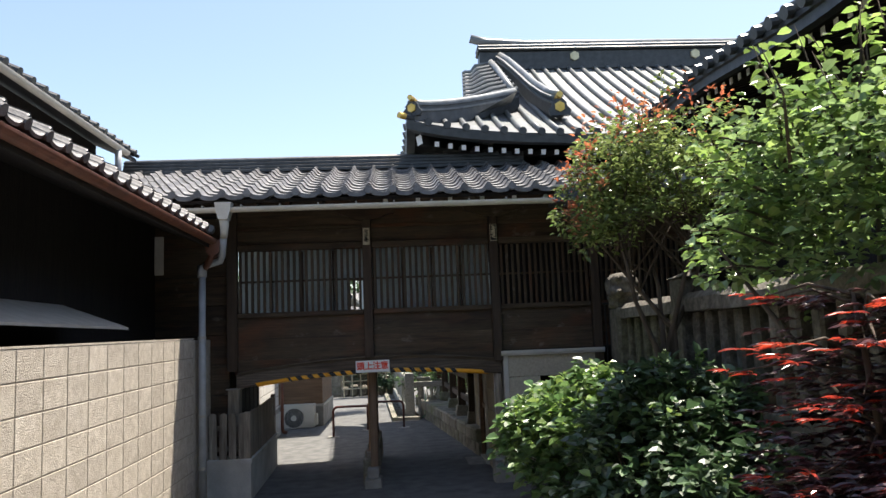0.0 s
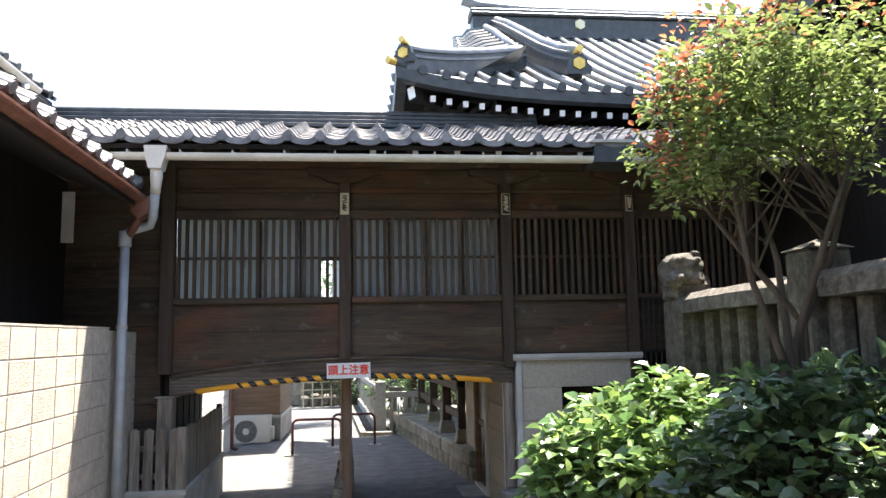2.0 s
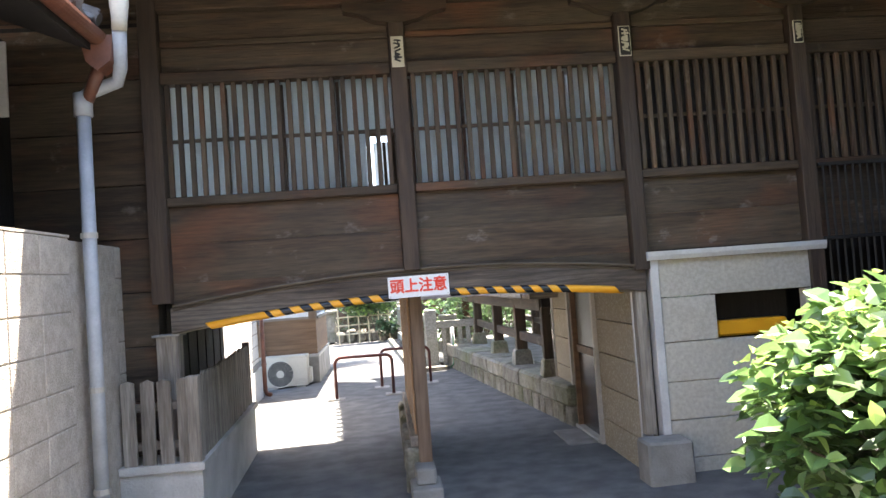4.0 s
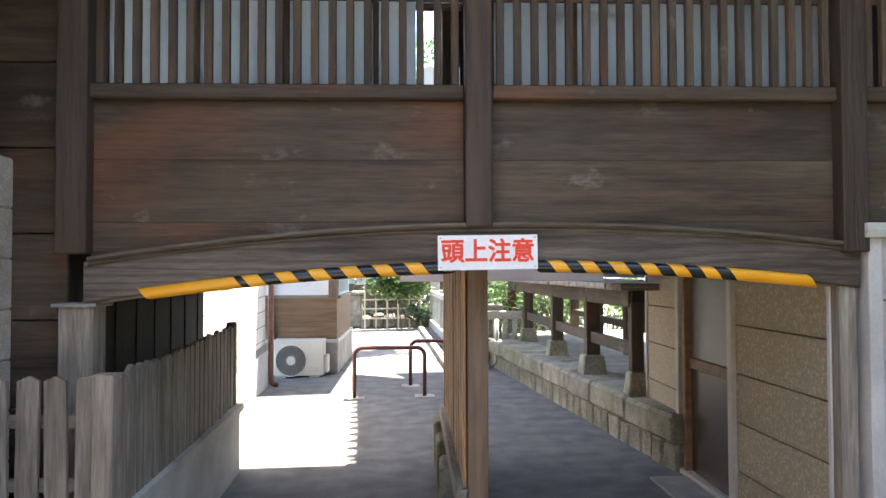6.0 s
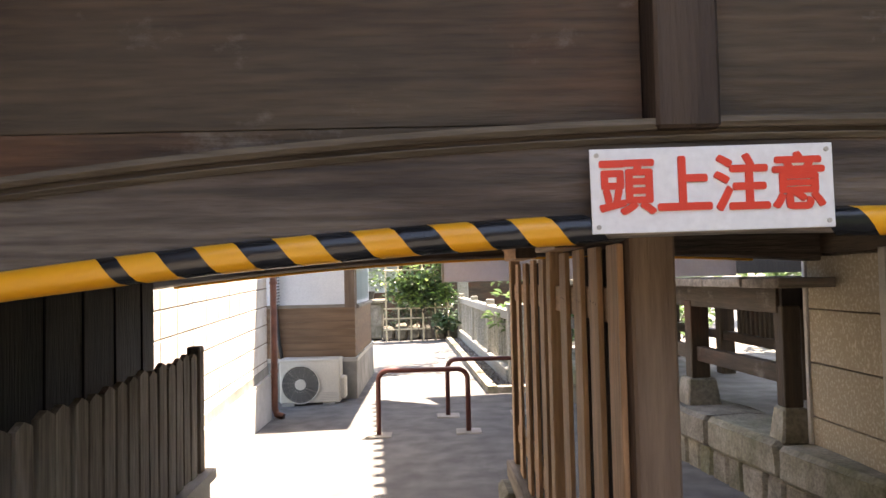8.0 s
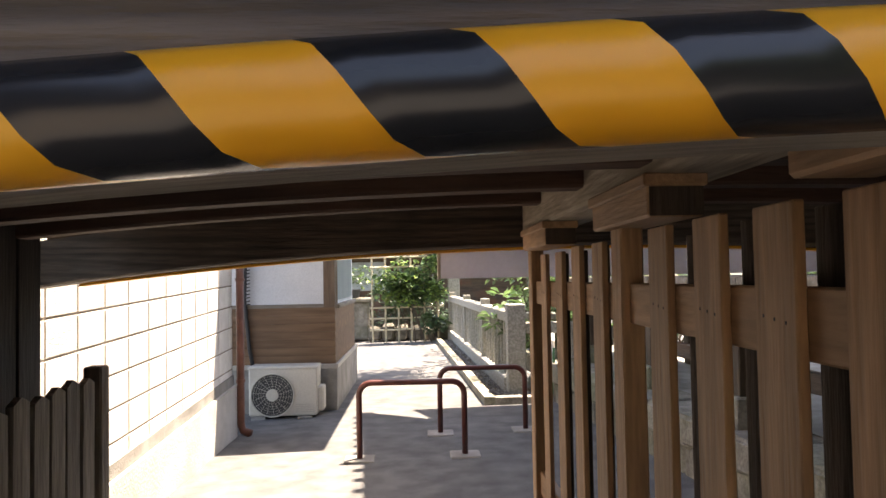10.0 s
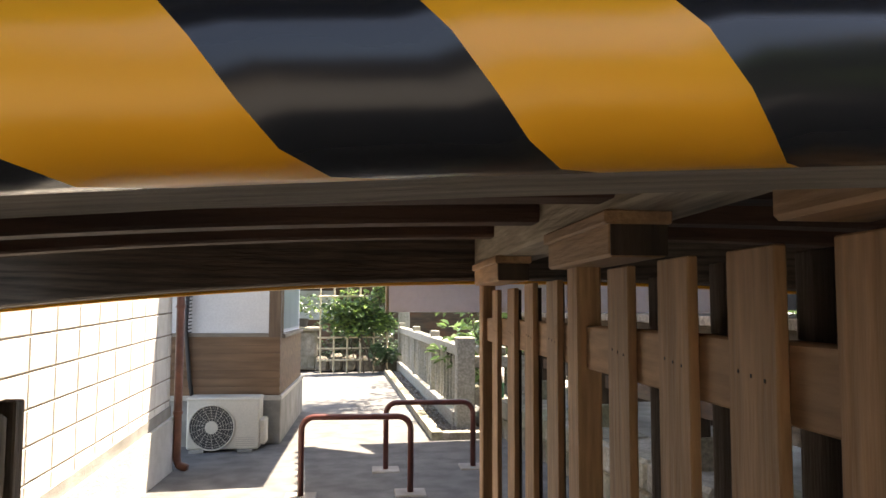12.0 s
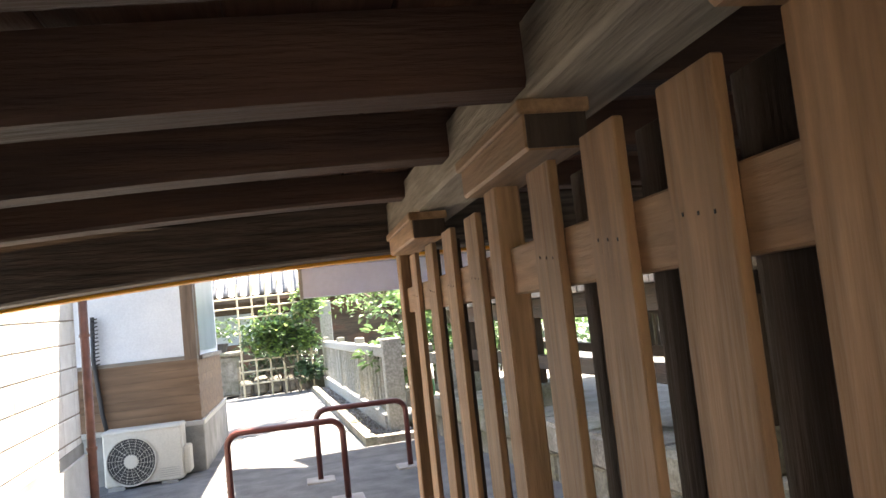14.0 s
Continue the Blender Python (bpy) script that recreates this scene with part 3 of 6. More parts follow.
part("neck", tube([(-1.545, 7.61, 3.15), (-1.545, 7.62, 3.07), (-1.55, 7.63, 3.0), (-1.56, 7.65, 2.94)], [0.05, 0.05, 0.042, 0.04], 14), PVC, spout, smooth=True)
part("upper_pipe", tube([(-1.56, 7.65, 2.95), (-1.60, 7.76, 2.76), (-1.63, 7.80, 2.70), (-1.80, 7.85, 2.66), (-1.865, 7.87, 2.62)], 0.038, 14), PIPE, spout, smooth=True)
part("collar", tube([(-1.85, 7.87, 2.66), (-1.85, 7.87, 2.53)], 0.052, 14), PIPE, spout, smooth=True)
part("pipe", tube([(-1.85, 7.87, 2.57), (-1.855, 7.87, -0.05)], 0.038, 14), PIPE, spout, smooth=True)
for z in (1.84, 0.98, 0.42):
    part("clamp", tube([(-1.853, 7.87, z), (-1.853, 7.87, z + 0.03)], 0.046, 14), STEEL, spout)

# ---- block walls ----
def block_wall(name, label, x, y0, y1, z0, z1, course, length, thick=0.15, face=BLOCK, rise=0.0, gap=0.0025, tail=0.0):
    """A wall along y whose face looks towards +x; its courses climb by rise for each metre, and tail closes its far end."""
    wall = thing(name, label, "wall", (x, y0, 0), kind="structure")
    part("joint_bed", prism([(y0, z0), (y1 + tail, z0), (y1 + tail, z1 - 0.002), (y0, z1 - 0.002 + rise * (y0 - y1))], "x", x - thick, x - 0.005), MORTAR, wall)
    climb = Matrix.Identity(4)
    climb[2][1] = rise

    def block(span):
        return turned(box(-0.05, 0.0, gap, span - gap, gap, course - gap, 0.004), climb)

    spots, ends, z = [], [], z1
    while z - course > z0 - 0.05:
        z -= course
        spots += [Matrix.Translation((x, y1 - (i + 1) * length, z - rise * (i + 1) * length)) for i in range(int((y1 - y0) / length))]
        ends.append(Matrix.Translation((x, y1, z)))
    pieces("block", block(length), face, wall, spots)
    if tail:
        pieces("block", block(tail), face, wall, ends)
    return wall


lw = block_wall("wall_left", "cream split-faced concrete block wall beside the path", -1.905, -3.1, 7.71, -0.2, 1.838, 0.2, 0.355, rise=0.014, gap=0.004)
part("coping", prism([(-3.1, 1.687), (7.72, 1.838), (7.72, 1.852), (-3.1, 1.701)], "x", -2.06, -1.903), BLOCK, lw)
end = thing("wall_end", "short return of cream block wall behind the downpipe", "wall", (-2.1, 8.5, 0), kind="structure")
part("joint_bed", box(-2.25, -1.965, 8.50, 8.69, -0.05, 1.84, 0.0), MORTAR, end)
for i in range(9):
    part("block", box(-2.26, -1.96, 8.49, 8.695, -0.03 + 0.208 * i, 0.172 + 0.208 * i, 0.006), BLOCK, end)
part("block", box(-2.06, -1.93, 7.725, 8.49, -0.05, 1.83, 0.006), BLOCK, end)

far_wall = block_wall("wall_far_left", "sunlit cream block wall on a concrete footing beyond the corridor", -2.13, 10.95, 14.89, 0.28, 2.875, 0.18, 0.32, 0.15, SUNLIT_BLOCK, 0.035, 0.006, 0.13)
part("footing", prism([(10.95, -0.08), (15.03, -0.08), (15.03, 0.40), (10.95, 0.19)], "x", -2.28, -2.095), FOOT, far_wall, "stained concrete footing")
part("base_course", prism([(10.95, 0.19), (15.025, 0.40), (15.025, 0.49), (10.95, 0.27)], "x", -2.28, -2.122), CONC, far_wall, "bare concrete band over the footing")

# dark boarded wall behind the picket fence
dark = thing("wall_boarded", "black weathered board wall under the corridor", "wall", (-1.8, 9.8, 0), kind="structure")
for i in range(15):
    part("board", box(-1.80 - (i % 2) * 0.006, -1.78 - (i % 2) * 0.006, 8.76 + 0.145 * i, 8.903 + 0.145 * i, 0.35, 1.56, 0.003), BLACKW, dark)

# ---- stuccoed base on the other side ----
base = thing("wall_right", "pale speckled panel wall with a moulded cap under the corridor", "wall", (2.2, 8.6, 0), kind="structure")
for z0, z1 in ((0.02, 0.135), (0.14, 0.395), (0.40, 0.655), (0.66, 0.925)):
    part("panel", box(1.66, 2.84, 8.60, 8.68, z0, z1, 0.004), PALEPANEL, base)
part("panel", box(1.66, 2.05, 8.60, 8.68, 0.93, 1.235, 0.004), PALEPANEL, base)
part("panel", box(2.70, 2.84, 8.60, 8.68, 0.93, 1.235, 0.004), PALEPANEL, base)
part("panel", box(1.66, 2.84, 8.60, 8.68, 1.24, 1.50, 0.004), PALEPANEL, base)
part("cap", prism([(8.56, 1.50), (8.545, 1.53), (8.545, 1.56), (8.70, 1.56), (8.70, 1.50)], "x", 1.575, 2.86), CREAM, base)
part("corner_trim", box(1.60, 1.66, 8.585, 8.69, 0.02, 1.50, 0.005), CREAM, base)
# Black sheet behind the opening stands in for the shade inside.
part("recess", box(2.05, 2.70, 8.86, 8.90, 0.90, 1.26, 0.0), BLACKW, base, "opening with a black sheet for shade")
yb = thing("storage_box", "yellow plastic box inside the opening with a black sheet for shade", "box", (2.35, 8.8, 0.93))
part("body", box(2.10, 2.62, 8.72, 8.85, 0.93, 1.04, 0.015), YELLOW, yb)
strut = thing("steel_strut", "dark brown post on a square concrete foot at the beam end", "post", (1.55, 8.5, 0))
part("post", box(1.49, 1.565, 8.62, 8.69, 0.31, 1.30, 0.004), GREYW["z"], strut)
part("foot", skin(box(1.41, 1.72, 8.36, 8.60, -0.02, 0.31, 0.015), 0.006), CONC, strut, "chipped concrete foot")

# passage side wall with door
side = thing("wall_passage", "speckled beige panel wall along the passage", "wall", (1.5, 9.5, 0), kind="structure")
for y0, y1, zs in ((8.70, 9.70, (0.02, 0.255, 0.525, 0.795, 1.065, 1.335)), (10.66, 11.32, (0.36, 0.55, 0.83, 1.11, 1.385))):
    for a, b in zip(zs, zs[1:]):
        part("panel", box(1.50, 1.56, y0, y1, a, b - 0.006, 0.004), PANEL, side)
part("backing", box(1.55, 1.60, 8.70, 9.70, 0.0, 1.58, 0.0), MORTAR, side)
part("backing", box(1.55, 1.60, 10.62, 11.32, 0.0, 1.58, 0.0), MORTAR, side)
part("header", box(1.50, 1.60, 8.70, 11.35, 1.39, 1.58, 0.003), DARK["y"], side)
for y in (8.69, 11.31):
    part("edge_trim", box(1.485, 1.565, y, y + 0.03, 0.02, 1.385, 0.003), CREAM, side)
door = thing("door_1", "brown aluminium sliding door with frosted upper glass", "door", (1.5, 10.1, 0), kind="structure")
for y in (9.70, 10.56):
    part("door_frame", box(1.47, 1.56, y, y + 0.055, 0.0, 1.40, 0.004), STEEL, door)
part("door_frame", box(1.475, 1.55, 10.45, 10.49, 0.0, 1.40, 0.004), SIDING, door)
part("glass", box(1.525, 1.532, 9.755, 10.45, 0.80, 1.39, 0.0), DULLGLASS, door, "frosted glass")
part("kick_panel", box(1.52, 1.535, 9.755, 10.45, 0.06, 0.73, 0.0), shader("brown_sheet", (0.05, 0.034, 0.024), (0.075, 0.052, 0.038), 0.25, 4, bump=0.1), door, "brown lower panel")
part("mid_rail", box(1.505, 1.545, 9.755, 10.45, 0.73, 0.80, 0.004), SIDING, door)
part("threshold", box(1.46, 1.56, 9.755, 10.56, 0.0, 0.06, 0.004), STEEL, door)
# Added black sheet in place of an unlit room.
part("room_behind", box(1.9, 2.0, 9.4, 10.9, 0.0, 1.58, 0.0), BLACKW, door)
step = solid("step_plate", turned(box(1.22, 1.50, 9.78, 10.40, 0.012, 0.04, 0.006), Matrix.Identity(4)), CONC, "worn grey metal ramp plate before the door", "ramp")

# ---- great hall behind: hip-and-gable roof ----
hall = thing("temple_hall", "old timber hall under a dark ribbed hip-and-gable roof with gilt crests", "temple hall", (4.5, 13, 0))
HX0, HX1, HY0, HY1 = 0.53, 9.5, 9.45, 17.05
GX, HZ, RZ = 2.25, 4.47, 7.20


def lift(d):
    """The eaves sweep up towards the corner; d is the distance from it."""
    return 0.29 * math.exp(-max(d, 0.0) / 1.05)


def south(x, v):
    """The slope towards the path: v goes from the eave, 0, to the ridge, 1."""
    y = HY0 + (14.3 - HY0) * v
    z = HZ + (RZ - HZ) * (0.86 * v + 0.14 * v * v)
    return y, z + lift(x - HX0) * (1 - v) ** 3


def west(y, v):
    """The eave on the passage side runs slightly askew; v goes from the eave, 0, inwards, 1."""
    return -0.07 * max(0.0, y - 10.4) * (1 - v)


def slope_mesh(n=40):
    bm = bmesh.new()
    rows = []
    for j in range(13):
        v = j / 12
        x0 = HX0 + min(v * 4.85, GX - HX0 + 0.35) if v * 4.85 < GX - HX0 else GX
        row = [(x0 + (HX1 - x0) * (i / n) ** 1.6, *south(x0 + (HX1 - x0) * (i / n) ** 1.6, v)) for i in range(n + 1)]
        rows.append(row)
    return sheet(rows)


hroof = part("roof", slope_mesh(), HTILE, hall, "dark ribbed roof slope", True)
part("west_slope", sheet([[(HX0 + west(y, v) + (GX - HX0) * v, y + (1 if k == 0 else -1) * (GX - HX0) * v * (1 if k in (0, 8) else 0), HZ + 0.97 * v + lift(min(y - HY0, HY1 - y)) * (1 - v) ** 3)
                           for k, y in enumerate([HY0 + (HY1 - HY0) * k / 8 for k in range(9)])] for v in (0, 0.25, 0.5, 0.75, 1)]), HTILE, hroof)
rib_x = 0.83
while rib_x < 8.5:
    end_v = min(1.0, (rib_x - HX0) / 4.85) if rib_x < GX - 0.05 else 0.985
    rib = part("rib", tube([(rib_x, south(rib_x, v * end_v)[0], south(rib_x, v * end_v)[1] + 0.03) for v in [k / 8 for k in range(9)]], 0.042, 8), HTILE, hroof, smooth=True)
    part("rib_end", tube([(rib_x, HY0 - 0.035, south(rib_x, 0)[1] + 0.02), (rib_x, HY0 + 0.02, south(rib_x, 0)[1] + 0.025)], 0.054, 12), RIDGE, rib)
    rib_x += 0.262
y = HY0 + 0.28
while y < HY1 - 0.2:
    d = min(y - HY0, HY1 - y)
    e = min(1.0, d / 1.7)
    part("rib", tube([(HX0 + west(y, v * e) + (GX - HX0) * v * e - 0.04, y, HZ + 0.97 * v * e + lift(d) * (1 - v * e) ** 3 + 0.03) for v in (0, 0.33, 0.66, 1)], 0.052, 8), HTILE, hroof, smooth=True)
    y += 0.262
part("north_slope", sheet([[(HX0, HY1, HZ), (HX1, HY1, HZ)], [(GX, 14.3, RZ), (HX1, 14.3, RZ)]]), HTILE, hroof)
# eave edge: fascia, rafters with white ends, soffit
part("fascia", sheet([[(x, HY0 - 0.01, south(x, 0)[1] - 0.0) for x in [HX0 + 0.15 * i for i in range(50)]], [(x, HY0 + 0.0, south(x, 0)[1] - 0.13) for x in [HX0 + 0.15 * i for i in range(50)]], [(x, HY0 + 0.12, south(x, 0)[1] - 0.14) for x in [HX0 + 0.15 * i for i in range(50)]]]), RIDGE, hroof)
part("fascia", sheet([[(HX0 + west(y, 0) + q, y, HZ + lift(min(y - HY0, HY1 - y)) - r) for y in [HY0 + (HY1 - HY0) * i / 40 for i in range(41)]] for q, r in ((-0.01, 0.0), (0.0, 0.13), (0.12, 0.14))]), RIDGE, hroof)
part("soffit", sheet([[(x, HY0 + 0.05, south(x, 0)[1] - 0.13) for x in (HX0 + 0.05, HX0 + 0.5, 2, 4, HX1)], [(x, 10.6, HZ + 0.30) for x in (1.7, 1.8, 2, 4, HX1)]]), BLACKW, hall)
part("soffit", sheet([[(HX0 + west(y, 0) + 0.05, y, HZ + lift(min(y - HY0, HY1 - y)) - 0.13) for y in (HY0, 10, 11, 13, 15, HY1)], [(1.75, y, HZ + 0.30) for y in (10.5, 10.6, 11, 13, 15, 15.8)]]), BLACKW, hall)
raft = box(-0.032, 0.032, 0.0, 1.2, -0.075, 0.0, 0.003)
tip = box(-0.031, 0.031, -0.008, 0.0, -0.073, -0.003, 0.002)
xs = [HX0 + 0.42 + 0.187 * i for i in range(33)]
pieces("rafter", raft, BLACKW, hall, [pose(x, HY0 + 0.15, south(x, 0)[1] - 0.19, 11) for x in xs])
pieces("rafter_end", tip, WHITE, hall, [pose(x, HY0 + 0.145, south(x, 0)[1] - 0.19, 11) for x in xs])
part("corner_beam_end", turned(box(-0.05, 0.05, -0.01, 0.0, -0.14, 0.0, 0.003), pose(HX0 + 0.17, HY0 + 0.17, HZ + 0.10, 0, -12, -45)), WHITE, hall)
part("corner_beam", turned(box(-0.052, 0.052, 0.0, 1.9, -0.15, 0.0, 0.003), pose(HX0 + 0.17, HY0 + 0.17, HZ + 0.10, 4, 0, -45)), BLACKW, hall)
# ridges
part("main_ridge", box(GX - 0.1, HX1, 14.12, 14.48, 7.10, 7.50, 0.02), RIDGE, hall)
part("ridge_course", box(GX - 0.14, HX1, 14.06, 14.54, 7.50, 7.56, 0.02), RIDGE, hall)
part("ridge_course", box(GX - 0.14, HX1, 14.10, 14.50, 7.56, 7.64, 0.02), RIDGE, hall)
part("ridge_cap", tube([(GX - 0.26, 14.3, 7.85), (GX + 0.05, 14.3, 7.76), (GX + 0.9, 14.3, 7.70), (HX1, 14.3, 7.66)], 0.09, 12), HTILE, hall, smooth=True)


def crest(m, r, parent, metal=GILT, label="gilt six-sided crest"):
    hexagon = [(r * math.cos(math.tau * (k + 0.5) / 6), r * math.sin(math.tau * (k + 0.5) / 6)) for k in range(6)]
    part("crest", turned(prism(hexagon, "y", -0.02, 0.02), m), metal, parent, label)


for x in (4.15, 6.67):
    crest(pose(x - 0.05, 14.10, 7.37), 0.10, hall, PALEGILT, "pale gilt six-sided crest")
gable_edge = [(14.05, 7.12), (13.3, 6.72), (12.4, 6.20), (11.4, 5.62), (10.75, 5.27), (10.3, 5.06)]
def stacked_ridge(name, line, side, width, height):
    """A ridge wall of flat courses under a round capping, along a line of points."""
    pts = [Vector(p) for p in line]
    n = Vector(side)
    for k, (lo, hi, w, mat) in enumerate(((-0.06, height * 0.55, width, RIDGE), (height * 0.55, height * 0.66, width * 1.25, HTILE), (height * 0.66, height * 0.86, width * 0.9, RIDGE), (height * 0.86, height * 0.95, width * 1.2, HTILE))):
        bm = bmesh.new()
        rings = [[bm.verts.new(p + n * a * w + Vector((0, 0, b))) for a, b in ((-0.5, lo), (0.5, lo), (0.5, hi), (-0.5, hi))] for p in pts]
        for r, q in zip(rings, rings[1:]):
            for j in range(4):
                bm.faces.new((r[j], r[(j + 1) % 4], q[(j + 1) % 4], q[j]))
        bm.faces.new(rings[0])
        bm.faces.new(rings[-1][::-1])
        part(name, bm, mat, hall)
    part("ridge_roll", tube([p + Vector((0, 0, height)) for p in pts], 0.055, 10), HTILE, hall, smooth=True)


stacked_ridge("descending_ridge", [(2.56 + 0.055 * i, y, z - 0.02) for i, (y, z) in enumerate(gable_edge)], (1, 0, 0), 0.17, 0.30)
part("verge", tube([(2.36, y - 0.02, z + 0.12) for y, z in gable_edge[:4]], 0.06, 10), HTILE, hall, smooth=True)
stacked_ridge("hip_ridge", [(HX0 + 0.06 + q * 1.75, HY0 + 0.09 + q * 1.65, HZ + 0.06 + 0.21 * math.exp(-q * 2.6) + 0.88 * q) for q in [i / 8 for i in range(9)]], (0.7, -0.7, 0), 0.17, 0.27)


def ogre_tile(x, y, z, yaw, size):
    o = [(-0.62, -0.55), (-0.72, -0.2), (-0.5, 0.05), (-0.42, 0.35), (-0.2, 0.55), (0.2, 0.55), (0.42, 0.35), (0.5, 0.05), (0.72, -0.2), (0.62, -0.55)]
    oni = part("end_tile", turned(prism([(p * size, q * size) for p, q in o], "y", -0.035, 0.035), pose(x, y, z, 0, 0, yaw)), RIDGE, hall, "scrolled ridge-end tile")
    crest(pose(x, y, z, 0, 0, yaw) @ pose(0, -0.04, 0), size * 0.34, oni)
    part("roll_end", turned(tube([(0, -0.10, size * 0.74), (0, 0.10, size * 0.70)], size * 0.2, 12), pose(x, y, z, 0, 0, yaw)), GILT, oni, "gilt roll end")


ogre_tile(2.84, 10.20, 5.11, 0, 0.24)
ogre_tile(HX0 + 0.10, HY0 + 0.08, HZ + 0.46, -25, 0.19)
part("roll_end", tube([(HX0 - 0.10, HY0 - 0.08, HZ + 0.33), (HX0 - 0.02, HY0 - 0.02, HZ + 0.325)], 0.045, 12), GILT, hall)
part("corner_roll", tube([(HX0 - 0.02, HY0 - 0.02, HZ + 0.325), (HX0 + 0.25, HY0 + 0.2, HZ + 0.30)], 0.042, 10), RIDGE, hall)
# gable wall with its stacked edge tiles
part("gable", prism([(11.2, 5.42), (14.3, 7.15), (16.0, 5.2), (16.0, 4.9), (11.2, 4.9)], "x", 2.2, 2.3), BLACKW, hall)
for k in range(9):
    s = k / 8
    y, z = 11.5 + 2.6 * s, 5.75 + 1.42 * s
    part("edge_tile", tube([(1.53 + 0.25 * s, y, z - 0.14), (1.72 + 0.25 * s, y, z - 0.10), (2.05, y + 0.02, z + 0.02), (2.45, y + 0.05, z + 0.1)], 0.05, 8), HTILE, hall)
    part("edge_step", box(1.57 + 0.25 * s, 2.3, y + 0.03, y + 0.3, z - 0.2, z - 0.05, 0.01), RIDGE, hall)
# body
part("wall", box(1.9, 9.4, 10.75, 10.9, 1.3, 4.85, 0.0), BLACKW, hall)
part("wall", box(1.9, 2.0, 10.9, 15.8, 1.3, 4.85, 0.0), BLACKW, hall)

# porch roof of the hall, coming forward
porch = thing("porch_roof", "dark tiled porch eave with white-tipped rafters", "roof", (4.5, 6, 0))
PX, PZ = 3.62, 4.45
PORCH_Y = [-4.0 + 0.25 * i for i in range(54)]


def droop(y):
    """The eave sinks gently towards its open end."""
    k = max(0.0, min(1.0, (y - 4.4) / 3.0))
    return PZ - 0.22 * (1 - k * k * (3 - 2 * k))


def eave_strip(offsets):
    return sheet([[(PX + dx, y, droop(y) + dz) for y in PORCH_Y] for dx, dz in offsets])


part("slope", sheet([[(PX + a, min(y + b, 12.8), droop(y) * (1 - c) + PZ * c + h) for y in PORCH_Y] for a, b, c, h in ((0, 0, 0, 0), (1.5, 1.15, 0.5, 0.75), (3.6, 3.3, 1, 2.1))]), HTILE, porch)
part("fascia", eave_strip(((0.0, 0.0), (0.0, -0.05), (0.03, -0.06), (0.03, -0.15), (0.12, -0.15))), RIDGE, porch)
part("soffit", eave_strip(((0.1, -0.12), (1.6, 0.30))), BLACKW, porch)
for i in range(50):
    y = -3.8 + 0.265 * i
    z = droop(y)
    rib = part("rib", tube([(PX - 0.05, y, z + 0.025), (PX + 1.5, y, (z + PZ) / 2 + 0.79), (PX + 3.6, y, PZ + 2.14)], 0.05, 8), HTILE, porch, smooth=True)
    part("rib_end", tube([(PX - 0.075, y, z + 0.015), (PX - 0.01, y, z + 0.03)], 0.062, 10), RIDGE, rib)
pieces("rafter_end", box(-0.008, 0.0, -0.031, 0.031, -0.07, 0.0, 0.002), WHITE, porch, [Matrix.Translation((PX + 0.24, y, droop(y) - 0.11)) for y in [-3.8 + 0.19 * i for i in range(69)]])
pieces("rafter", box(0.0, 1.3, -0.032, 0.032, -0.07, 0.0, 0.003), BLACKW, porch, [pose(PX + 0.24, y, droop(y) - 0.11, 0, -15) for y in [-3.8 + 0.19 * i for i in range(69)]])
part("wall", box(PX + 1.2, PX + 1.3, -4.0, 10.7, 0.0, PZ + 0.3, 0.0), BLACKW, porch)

# ---- house on the other side ----
lhouse = thing("timber_house", "dark timber house with tiled eaves and a brown copper gutter", "house", (-4, 4, 0))
LX, LZ = -1.75, 2.93
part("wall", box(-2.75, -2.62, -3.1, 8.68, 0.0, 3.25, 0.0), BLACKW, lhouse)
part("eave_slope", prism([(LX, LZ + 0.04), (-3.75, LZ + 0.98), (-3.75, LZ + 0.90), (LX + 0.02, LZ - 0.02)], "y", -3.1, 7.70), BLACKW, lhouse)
# Soffit in black wood, so the eave's shade sits in its colour.
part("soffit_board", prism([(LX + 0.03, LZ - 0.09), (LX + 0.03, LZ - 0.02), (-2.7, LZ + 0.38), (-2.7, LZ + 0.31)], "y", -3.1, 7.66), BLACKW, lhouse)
g = [(LX + 0.06 + 0.055 * math.cos(a), LZ - 0.005 - 0.055 * math.sin(a)) for a in [math.pi * i / 10 for i in range(11)]]
cg = part("gutter", prism(g + [(x * 0.9 + (LX + 0.06) * 0.1, z * 0.9 + (LZ - 0.005) * 0.1 + 0.004) for x, z in g[::-1]], "y", -3.1, 7.72), COPPER, lhouse, "brown copper gutter")
part("outlet", prism([(LX - 0.03, LZ - 0.01), (LX + 0.15, LZ - 0.01), (LX + 0.13, LZ - 0.15), (LX + 0.06, LZ - 0.2), (LX - 0.0, LZ - 0.15)], "y", 7.66, 7.80), COPPER, cg)
part("outlet_pipe", tube([(LX + 0.05, 7.73, LZ - 0.16), (LX - 0.02, 7.8, LZ - 0.26), (LX - 0.15, 7.98, LZ - 0.36)], 0.036, 12), COPPER, cg, smooth=True)
lt = part("eave_tiles", prism([(LX - 0.02, LZ + 0.05), (-3.75, LZ + 1.01), (-3.75, LZ + 0.985), (LX - 0.02, LZ + 0.045)], "y", -3.1, 7.69), TILE, lhouse)
tile2 = turned(s_tile(TW, TL), pose(0, 0, 0, 0, 0, 90))
lslope = math.degrees(math.atan2(0.94, 2.0))
spots = []
for r in range(6):
    for c in range(26):
        spots.append(Matrix.Translation((LX + 0.05 - r * TL * 0.9, 7.57 - TW * c, LZ + 0.075 + r * TL * 0.9 * 0.47)) @ pose(0, 0, 0, 0, lslope - 3, 0))
pieces("tile", tile2, TILE, lt, spots)
